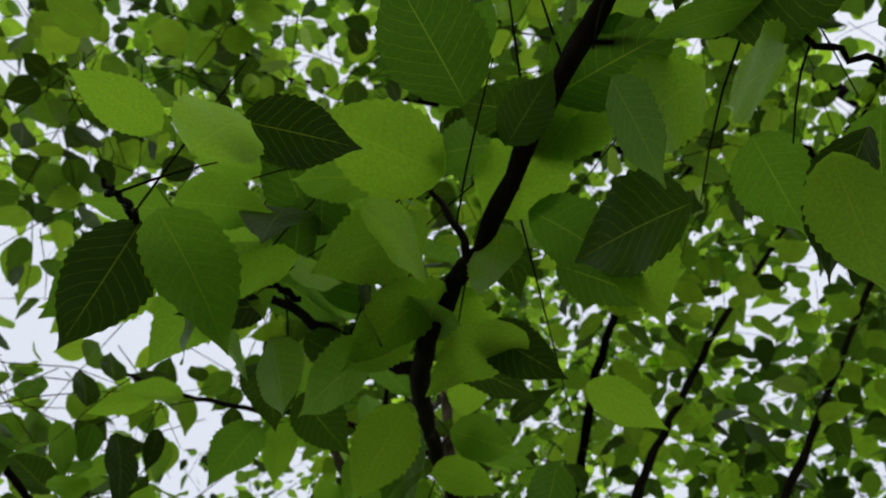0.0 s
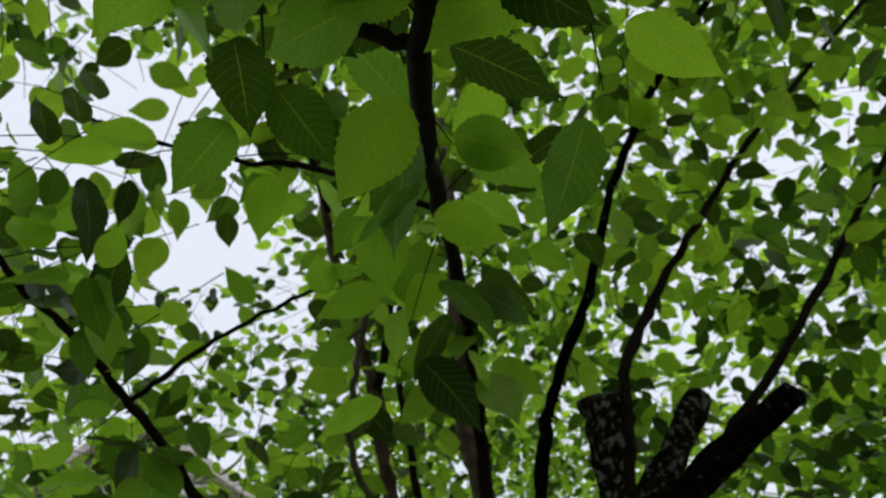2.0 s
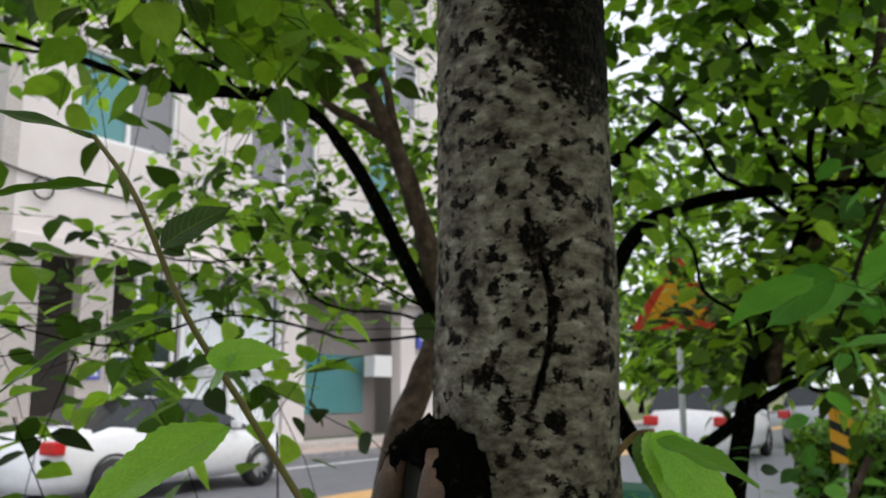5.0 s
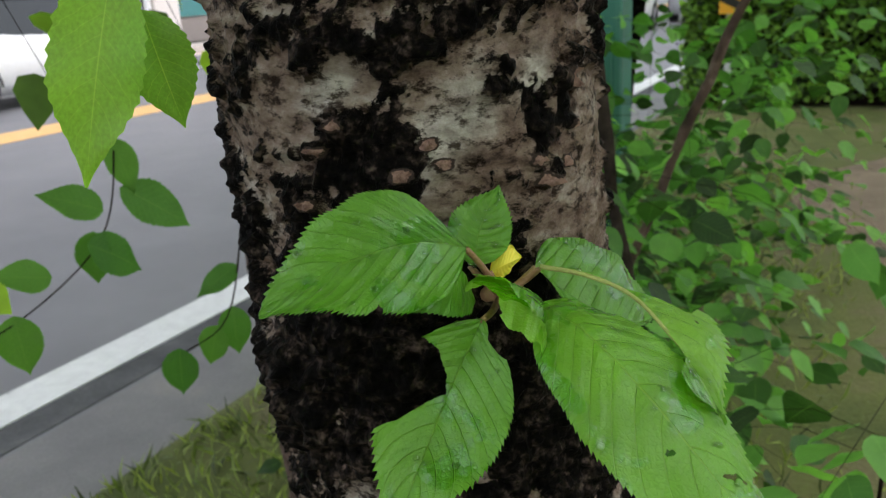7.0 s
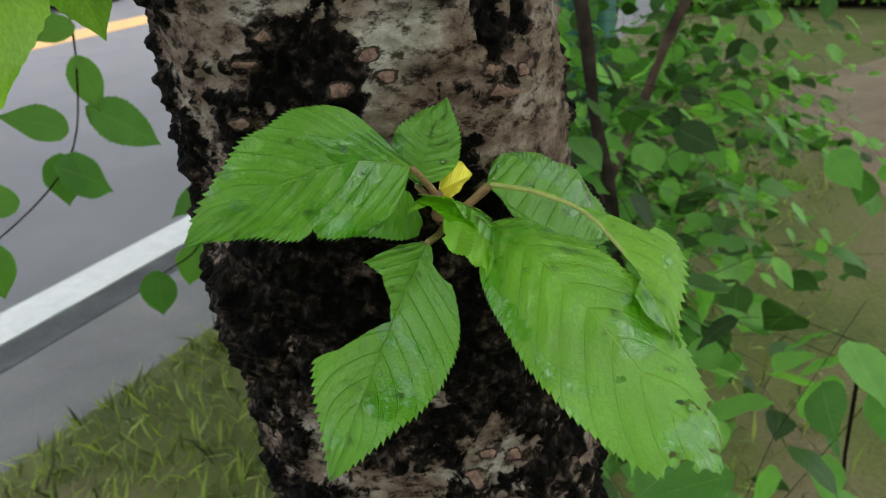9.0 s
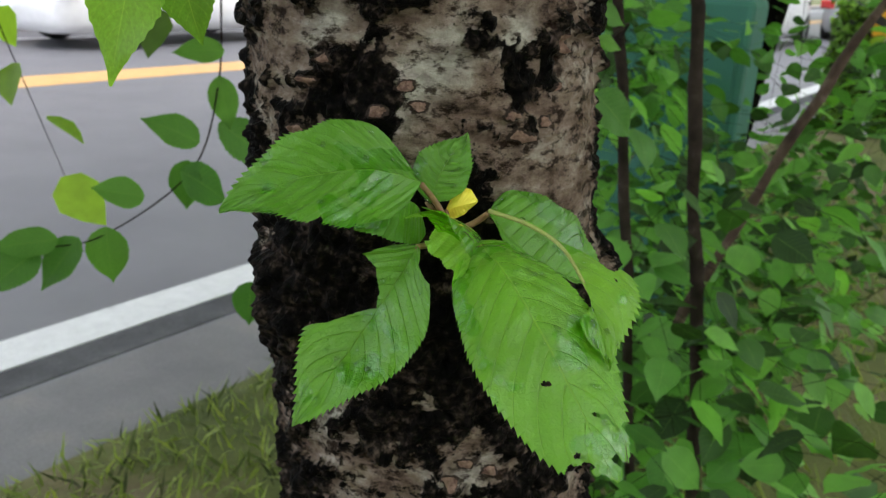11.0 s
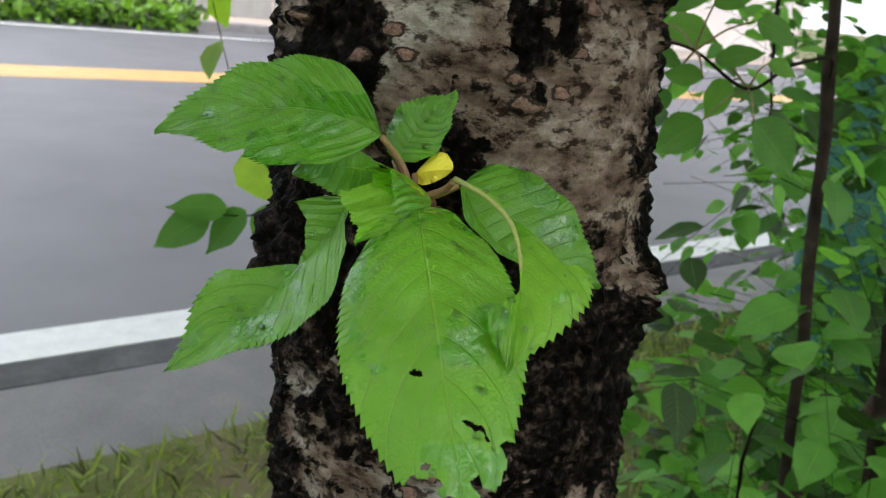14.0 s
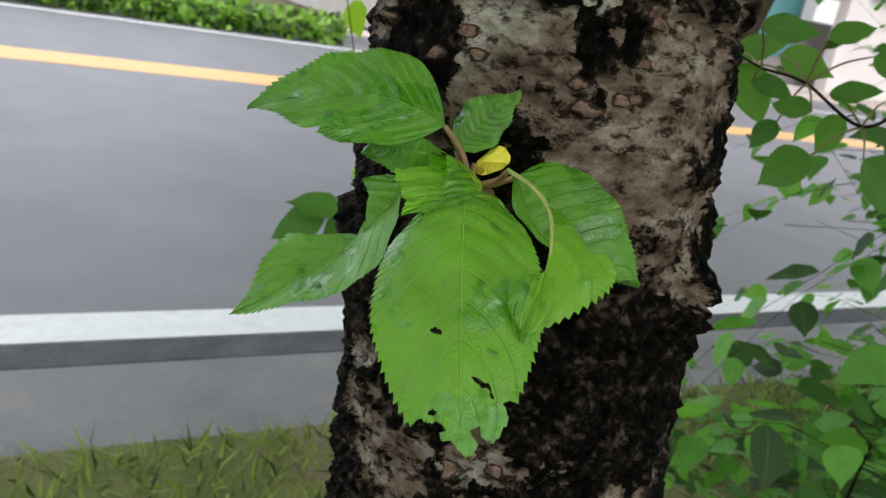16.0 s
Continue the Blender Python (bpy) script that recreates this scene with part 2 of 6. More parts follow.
def tube_data(path, radii, sides=8, rough=0.0, rng=None, cap=True):
    """Vertices and faces of a limb along path, with a radius for each of its points."""
    path, radii = np.asarray(path, float), np.asarray(radii, float)
    t = np.gradient(path, axis=0)
    t /= np.linalg.norm(t, axis=1)[:, None] + 1e-9
    ref = np.array([0.3, 0.2, 0.93]) if abs(t[0][2]) < 0.8 else np.array([1.0, 0.1, 0.0])
    verts = []
    ang = np.arange(sides) * 2 * np.pi / sides
    u = np.cross(t[0], ref)
    for k in range(len(path)):
        u = u - t[k] * (u @ t[k])
        u /= np.linalg.norm(u) + 1e-9
        w = np.cross(t[k], u)
        r = np.full(sides, radii[k])
        if rough:
            q = [Vector(path[k] * 14 + (math.cos(a) * u + math.sin(a) * w) * 0.9) for a in ang]
            r = r * (1 + rough * np.array([noise.noise(p) + 0.6 * noise.noise(p * 3.1) for p in q]))
        verts.append(path[k] + (np.cos(ang) * r)[:, None] * u + (np.sin(ang) * r)[:, None] * w)
    verts = np.vstack(verts)
    n = len(path)
    faces = []
    for k in range(n - 1):
        for s in range(sides):
            a, b = k * sides + s, k * sides + (s + 1) % sides
            faces.append((a, b, b + sides, a + sides))
    if cap:
        faces.append(tuple(range((n - 1) * sides, n * sides)))
        faces.append(tuple(range(sides - 1, -1, -1)))
    return verts, faces


def limb(name, points, r0, r1, mat, parent, sides=10, per=7, rough=0.18, seed=1, label=""):
    rng = np.random.default_rng(seed)
    path = spline(points, per)
    path[1:-1] += rng.normal(0, 0.0012 if r0 > 0.025 else 0.0025 + r0 * 0.05, (len(path) - 2, 3)) * 0.6
    radii = np.linspace(r0, r1, len(path)) * (1 + (0.008 if r0 > 0.025 else 0.08) * rng.normal(size=len(path)).clip(-1.5, 1.5))
    if r1 > 0.018:
        out = path[-1] - path[-2]
        out /= np.linalg.norm(out)
        path = np.vstack([path] + [path[-1] + out * r1 * d for d in (0.15, 0.28, 0.34, 0.33)])
        radii = np.r_[radii, r1 * 0.97, r1 * 0.85, r1 * 0.6, r1 * 0.25]
    v, f = tube_data(path, radii, sides, rough, rng)
    return piece(name, mesh_of(name, v, f, mat), parent, None, label)


BLADE_U = [0, 0.04, 0.12, 0.25, 0.4, 0.55, 0.7, 0.82, 0.91, 0.96, 1]
BLADE_W = [0, 0.34, 0.68, 0.93, 1.0, 0.92, 0.67, 0.38, 0.14, 0.055, 0]


def leaf_blade(seg=8, across=1, width=0.6, curl=0.25, fold=0.25, teeth=0, wave=0.0, seed=0, steps=None):
    """A leaf of length 1 along +x from its base, upper face +z: vertices, faces and its own coordinates (along, across)."""
    us = np.array(steps) if steps is not None else np.linspace(0, 1, seg + 1)
    seg = len(us) - 1
    verts, uvs = [], []
    cols = 2 * across + 1
    for k, u in enumerate(us):
        w = width * 0.5 * float(np.interp(u, BLADE_U, BLADE_W)) + 0.003
        if teeth:
            w *= 0.97 + 0.07 * ((k % 3) / 2)
        for c in range(cols):
            v = (c - across) / across
            y = v * w
            z = -curl * u * u * 0.6 + fold * abs(y) * (1 - 0.35 * abs(v)) + wave * math.sin(u * 15 + v * 2 + seed) * abs(v) * 0.5
            x = u - 0.08 * curl * u * u
            verts.append((x, y, z))
            uvs.append((u, v))
    faces = []
    for k in range(seg):
        for c in range(cols - 1):
            a = k * cols + c
            faces.append((a, a + cols, a + cols + 1, a + 1))
    return np.array(verts), np.array(faces), np.array(uvs)


def place_leaves(name, mat, blades, bases, dirs, ups, sizes, parent, label=""):
    """Many leaves joined into one mesh: each blade is turned to its direction and face, and scaled to its size."""
    dirs = dirs / np.linalg.norm(dirs, axis=1)[:, None]
    side = np.cross(ups, dirs)
    side /= np.linalg.norm(side, axis=1)[:, None] + 1e-9
    nor = np.cross(dirs, side)
    vs, fs, us, count = [], [], [], 0
    which = np.arange(len(bases)) % len(blades)
    for b, (bv, bf, bu) in enumerate(blades):
        s = np.where(which == b)[0]
        if not len(s):
            continue
        sz = sizes[s][:, None, None]
        w = bases[s][:, None, :] + sz * (bv[None, :, 0:1] * dirs[s][:, None, :] + bv[None, :, 1:2] * side[s][:, None, :] + bv[None, :, 2:3] * nor[s][:, None, :])
        vs.append(w.reshape(-1, 3))
        fs.append((bf[None] + (np.arange(len(s)) * len(bv))[:, None, None] + count).reshape(-1, bf.shape[1]))
        us.append(np.tile(bu, (len(s), 1)))
        count += len(s) * len(bv)
    if not vs:
        return None
    ob = piece(name, mesh_of(name, np.vstack(vs), np.vstack(fs), mat, np.vstack(us)), parent, None, label)
    ob["kind"] = "stuff"
    return ob


FEW = [0, 0.14, 0.42, 0.74, 1]
FAR_BLADES = [leaf_blade(width=0.60 + 0.05 * k, curl=0.2 + 0.15 * (k % 3), fold=0.15 + 0.12 * (k % 2), seed=k, steps=FEW) for k in range(4)]
MID_BLADES = [leaf_blade(10, 1, 0.58 + 0.04 * k, 0.15 + 0.2 * (k % 3), 0.12 + 0.12 * (k % 2), wave=0.03, seed=k) for k in range(5)]
FINE_BLADES = [leaf_blade(42, 3, 0.50 + 0.03 * k, 0.1 + 0.14 * (k % 4), 0.1 + 0.1 * (k % 3), 1, 0.03, k) for k in range(6)]


def twig_leaves(rng, start, direction, length, gap, size, droop=0.5):
    """Leaves along one twig: bases, directions, faces and sizes, alternately on its two sides."""
    n = max(2, int(length / gap))
    d = direction / np.linalg.norm(direction)
    side = np.cross(d, (0, 0, 1.0))
    side /= np.linalg.norm(side) + 1e-9
    s = (np.arange(n) + 0.6) / n * length
    bend = np.array([0, 0, -0.35]) * (s**2)[:, None] / max(length, 0.05)
    bases = start + d * s[:, None] + bend
    sign = np.where(np.arange(n) % 2, 1.0, -1.0)[:, None]
    dirs = d * 0.55 + side * sign * 0.9 + rng.normal(0, 0.35, (n, 3)) + np.array([0, 0, -droop]) * rng.random((n, 1)) * 1.3
    ups = np.array([0, 0, 1.0]) + rng.normal(0, 0.38, (n, 3))
    return bases + side * sign * size * 0.18, dirs, ups, size * (0.7 + 0.5 * rng.random(n))


def plain(name, color, rough=0.5, metal=0.0):
    """A painted or moulded surface with slight unevenness of tone and gloss."""
    m, n, l, b = material(name, rough, metal)
    t = noise_tex(n, l, 9, 4)
    r = ramp(n, [(0.3, tuple(c * 0.92 for c in color)), (0.7, color)])
    l.new(t.outputs["Fac"], r.inputs[0])
    l.new(r.outputs[0], b.inputs["Base Color"])
    return m


CAR_WHITE = plain("car_white", (0.78, 0.78, 0.80), 0.2)
CAR_GREY = plain("car_grey", (0.35, 0.36, 0.38), 0.25, 0.3)
CAR_GLASS = plain("car_glass", (0.015, 0.018, 0.02), 0.08)
RUBBER = plain("rubber", (0.02, 0.02, 0.02), 0.7)
ALLOY = plain("alloy", (0.6, 0.6, 0.62), 0.3, 0.9)
LAMP_RED = plain("lamp_red", (0.55, 0.02, 0.02), 0.2)
SIGN_RED = plain("sign_red", (0.62, 0.045, 0.02), 0.4)
SIGN_YELLOW = plain("sign_yellow", (0.80, 0.38, 0.02), 0.4)
BLACK = plain("black_paint", (0.012, 0.012, 0.012), 0.5)
GALVANISED = plain("galvanised", (0.5, 0.51, 0.52), 0.5, 0.1)
FRAME_WHITE = plain("frame_white", (0.78, 0.78, 0.78), 0.4)
TEAL_GLASS = plain("teal_glass", (0.10, 0.27, 0.28), 0.1)
GREY_GLASS = plain("grey_glass", (0.22, 0.22, 0.235), 0.12)
DARK_GLASS = plain("dark_glass", (0.03, 0.045, 0.045), 0.08)
CURTAIN = plain("curtain", (0.8, 0.84, 0.87), 0.8)
SIGN_BLUE = plain("sign_blue", (0.08, 0.10, 0.45), 0.4)
# facade colour dimmed: shade inside recess and back room put into colour
WALL_SHADE = plain("wall_shaded", (0.30, 0.26, 0.25), 0.7)
TEAL_PAINT = plain("teal_paint", (0.05, 0.20, 0.16), 0.5)
CUT_WOOD = speckled("cut_wood", [(0.3, (0.018, 0.018, 0.018)), (0.7, (0.045, 0.043, 0.04))], 30, 0.7, 0.4, 0.002)
CALLUS = speckled("callus", [(0.3, (0.05, 0.028, 0.02)), (0.55, (0.13, 0.07, 0.05)), (0.7, (0.22, 0.13, 0.10))], 40, 0.65, 0.5, 0.002)
GRASS = leaf_material("grass", (0.085, 0.125, 0.02), (0.16, 0.205, 0.04), (0.8, 0.8, 0.5), 0.5, veins=False)
LEAF_HEDGE = leaf_material("leaf_hedge", (0.05, 0.11, 0.014), (0.11, 0.21, 0.028), (1.2, 1.2, 0.7), 0.45, veins=False)
LEAF_LOW = leaf_material("leaf_low", (0.045, 0.13, 0.02), (0.085, 0.21, 0.032), (1.3, 1.4, 0.9), 0.55, per_object=False)
def water_material():
    m, n, l, b = material("water", 0.03)
    n.remove(b)
    clear, gloss, fr, mix = n.new("ShaderNodeBsdfTransparent"), n.new("ShaderNodeBsdfGlossy"), n.new("ShaderNodeFresnel"), n.new("ShaderNodeMixShader")
    clear.inputs["Color"].default_value = (0.93, 0.97, 0.9, 1)
    gloss.inputs["Roughness"].default_value = 0.03
    fr.inputs["IOR"].default_value = 1.6
    l.new(fr.outputs[0], mix.inputs[0])
    l.new(clear.outputs[0], mix.inputs[1])
    l.new(gloss.outputs[0], mix.inputs[2])
    l.new(mix.outputs[0], n["Material Output"].inputs["Surface"])
    return m


WATER = water_material()


# ---- ground, road ----
def sheet(name, x0, x1, y0, y1, z, mat, label, nx=1, ny=1, relief=0.0, seed=0, category="ground"):
    rng = np.random.default_rng(seed)
    xs, ys = np.linspace(x0, x1, nx + 1), np.linspace(y0, y1, ny + 1)
    v = [(x, y, z + (relief * rng.normal() if relief else 0)) for y in ys for x in xs]
    f = [(j * (nx + 1) + i, j * (nx + 1) + i + 1, (j + 1) * (nx + 1) + i + 1, (j + 1) * (nx + 1) + i) for j in range(ny) for i in range(nx)]
    return tagged(piece(name, mesh_of(name, v, f, mat)), label, category, kind="structure")


def slab(name, x0, x1, y0, y1, z0, z1, mat, label, category, bevel=0.0):
    return tagged(part(name, box(bmesh.new(), x0, y0, z0, x1, y1, z1, bevel), mat), label, category, kind="structure")


sheet("ground", -1500, 1500, -1500, 1500, -0.06, SOIL, "wide ground of grass and bare soil")
sheet("verge", -40, 60, -30, 1.66, 0.0, SOIL, "grassy verge with patches of brown bare soil", 60, 40, 0.006, 3)
slab("gutter", -60, 90, 1.66, 2.09, -0.3, 0.002, GUTTER, "damp dark grey gutter strip along the road edge", "gutter", 0.004)
slab("road", -60, 90, 2.07, 12.9, -0.3, 0.0, ASPHALT, "smooth grey asphalt road, damp", "road")
slab("tar_seam", -60, 90, 2.11, 2.26, -0.01, 0.003, SEAM, "dark tarred seam beside the gutter", "road")
slab("edge_line", -60, 90, 2.268, 2.475, -0.01, 0.004, LINE_WHITE, "solid white painted edge line on the road", "road marking")
slab("centre_line", -60, 90, 7.66, 8.32, -0.01, 0.004, LINE_YELLOW, "solid yellow painted centre line on the road", "road marking")
slab("far_line", -60, 90, 11.8, 11.95, 0.0, 0.005, LINE_WHITE, "white painted line on the far side of the road", "road marking")
slab("far_kerb", -60, 90, 12.9, 13.1, -0.3, 0.14, CONCRETE, "pale concrete kerb on the far side", "kerb", 0.02)
slab("pavement", -60, 90, 13.1, 14.3, -0.3, 0.13, PAVING, "reddish paved footway before the building", "pavement")


# ---- the cherry tree ----
cherry = thing("cherry_tree", label="cherry tree with dark flaking bark and serrated green leaves", category="tree")

BARE = [(221, 1.2454, 11, 0.014), (215, 1.226, 7, 0.008), (239, 1.216, 14, 0.009), (269, 1.238, 8, 0.024), (180, 1.108, 9, 0.014), (228, 1.092, 13, 0.008), (277, 1.20, 14, 0.018), (285, 1.24, 14, 0.02), (263, 1.208, 8, 0.012), (172, 1.255, 10, 0.012), (190, 1.265, 10, 0.01), (250, 1.27, 12, 0.01)]
CRUST = [(199, 1.238, 13, 0.014), (219, 1.2305, 4, 0.004), (180, 1.19, 18, 0.016), (246, 1.247, 4, 0.014), (205, 1.172, 24, 0.022), (196, 1.144, 20, 0.016), (290, 1.132, 22, 0.03), (209, 1.115, 20, 0.010), (233, 1.2135, 9, 0.006), (270, 1.11, 20, 0.02), (160, 1.15, 20, 0.03), (230, 1.165, 24, 0.028), (250, 1.14, 20, 0.03)]
PALE_SCALES = [(214, 1.243, 8, 0.010), (226, 1.254, 8, 0.010), (203, 1.226, 7, 0.006), (180, 1.108, 8, 0.012), (228, 1.092, 10, 0.006), (246, 1.262, 6, 0.008), (190, 1.262, 8, 0.006)]
LENTICELS = [(213, 1.2438), (216, 1.2374), (248, 1.2267), (245, 1.2275), (243, 1.2344), (261, 1.2607), (263, 1.2563), (260, 1.244), (256, 1.2314), (205, 1.2355), (227, 1.0971), (222, 1.09), (235, 1.093), (184, 1.243), (190, 1.251), (178, 1.225)]


def trunk_radius(z):
    return float(np.interp(z, [0, 0.15, 0.5, 1.0, 1.2, 1.45, 1.66, 1.9, 2.08, 2.18, 2.28, 2.36, 2.42], [0.13, 0.10, 0.085, 0.0725, 0.0690, 0.0675, 0.066, 0.065, 0.067, 0.068, 0.064, 0.035, 0.012]))


def build_trunk():
    zs = np.concatenate([np.arange(0, 0.95, 0.02), np.arange(0.95, 1.40, 0.0018), np.arange(1.40, 2.0, 0.0026), np.arange(2.0, 2.425, 0.006)])
    cols = 300
    th = np.arange(cols) * 2 * np.pi / cols
    verts = np.zeros((len(zs), cols, 3))
    crust = np.zeros((len(zs), cols))
    lent = np.zeros((len(zs), cols))
    scaly = np.zeros((len(zs), cols))

    def near(deg, b, w):
        return ((deg - b + 180) % 360 - 180) / w

    for i, z in enumerate(zs):
        r0 = trunk_radius(z)
        lean = 0.012 * max(0.0, z - 1.95) / 0.3
        fork = min(1.0, max(0.0, (z - 2.05) / 0.3))
        # the stem is a little crooked where the sprout grows
        bow = float(np.interp(z, [0, 0.9, 1.0, 1.1, 1.19, 1.28, 1.36, 1.55], [0.02, 0.016, 0.0125, 0.0072, 0, -0.0068, -0.0055, 0]))
        for j, a in enumerate(th):
            ca, sa = math.cos(a), math.sin(a)
            p = Vector((ca * 0.07, sa * 0.07, z))
            big = noise.noise(p * 9 + Vector((3, 1, 7)))
            deg = math.degrees(a)
            mid = noise.fractal(p * 75, 0.7, 2.1, 3)
            fine = noise.fractal(p * 230, 0.6, 2.2, 2)
            deep = 0.0
            if 0.95 < z < 1.42:
                c = 0.0
                for b, bz, bw, bh in CRUST:
                    d = near(deg, b, bw)
                    e = (z - bz) / bh
                    c += 1.1 * math.exp(-(d * d + e * e)) if d * d + e * e < 6 else 0
                for b, bz, bw, bh in BARE:
                    d = near(deg, b, bw)
                    e = (z - bz) / bh
                    c -= 1.25 * math.exp(-(d * d + e * e)) if d * d + e * e < 6 else 0
                n1 = noise.fractal(Vector((ca * 2.2, sa * 2.2, z * 52)), 0.9, 2.0, 3)
                c += 0.13 + 0.75 * n1 + 1.0 * mid + 0.7 * fine
                for b, bz, bw, bh in PALE_SCALES:
                    d = near(deg, b, bw)
                    e = (z - bz - 0.0006 * (deg - b)) / bh
                    if d * d + e * e < 6:
                        scaly[i, j] += math.exp(-(d * d + e * e))
                for b, bz in LENTICELS:
                    d = near(deg, b, 2.9)
                    e = (z - bz) / 0.0019
                    if d * d + e * e < 4:
                        lent[i, j] += math.exp(-((d * d + e * e) ** 2))
            else:
                # pale bark with rows of black spots, larger ones among smaller; black towards the crotch
                spots = noise.noise(Vector((ca * 6.6, sa * 6.6, z * 118)))
                s2 = noise.noise(Vector((ca * 2.1 + 5, sa * 2.1, z * 40)))
                s3 = noise.noise(Vector((ca * 12, sa * 12 + 3, z * 200)))
                c = -0.44 + 1.45 * max(0.0, spots + 0.25 * s2 - 0.03) + 1.0 * max(0.0, s3 - 0.1) + 0.3 * mid + 0.22 * s2
                side = 0.5 + 0.5 * math.cos(a - 4.5)
                c += max(0.0, min(1.0, (z - 1.755 - 0.26 * (1 - side) - 0.03 * s2) / 0.07)) * 1.25
                if z < 0.95:
                    c += 0.35
                if 1.56 < z < 1.70:
                    d = near(deg, 216 + 8 * math.sin((1.676 - z) * 34), 1.9)
                    crack = math.exp(-d * d) * min(1, (z - 1.56) / 0.02)
                    d = near(deg, 214, 7)
                    crack = max(crack, math.exp(-(d * d + ((z - 1.678) / 0.011) ** 2)))
                    c += 1.6 * crack
                    deep = 0.006 * crack
            m = 1 / (1 + math.exp(-10 * c))
            soft = min(1.0, max(0.0, 0.5 + 0.5 * c))
            rr = r0 * (1 + 0.05 * big + fork * 0.06 * noise.noise(p * 22))
            craggy = 0.0014 + 0.0046 * mid + 0.0026 * fine + 0.004 * noise.noise(p * 30) if z < 1.42 else 0.0002 - 0.001 * abs(mid) + 0.0012 * fine
            rr += m * craggy + (1 - m) * (0.0005 * mid + 0.0004 * fine + 0.0003 * math.sin(z * 900 + big * 9)) - deep
            rr += min(lent[i, j], 1) * 0.0024 * (1 + fine)
            # a knob of bark on the road side, and swellings lower down
            d = near(deg, 295, 9)
            rr += 0.012 * math.exp(-(d * d + ((z - 1.162) / 0.010) ** 2)) * (1 + 0.8 * mid + 0.3 * fine)
            d = near(deg, 158, 16)
            rr += 0.007 * math.exp(-(d * d + ((z - 1.150) / 0.018) ** 2)) * (1 + 0.5 * mid)
            verts[i, j] = (ca * rr + lean * 0.4 + 0.77 * bow, sa * rr - lean - 0.63 * bow, z)
            crust[i, j] = soft
    n = len(zs)
    idx = np.arange(n * cols).reshape(n, cols)
    nx = np.roll(idx, -1, axis=1)
    faces = np.stack([idx[:-1], nx[:-1], nx[1:], idx[1:]], -1).reshape(-1, 4)
    me = mesh_of("trunk", verts.reshape(-1, 3), faces, TRUNK_BARK)
    for key, val in (("crust", crust), ("lenticel", lent.clip(0, 1)), ("scaly", scaly.clip(0, 1)), ("young", np.repeat(((zs - 1.40) / 0.08).clip(0, 1), cols))):
        at = me.attributes.new(key, "FLOAT", "POINT")
        at.data.foreach_set("value", val.ravel().astype(np.float32))
    return piece("trunk", me, cherry, None, "dark flaking bark with bare grey-brown patches and pinkish lenticels")


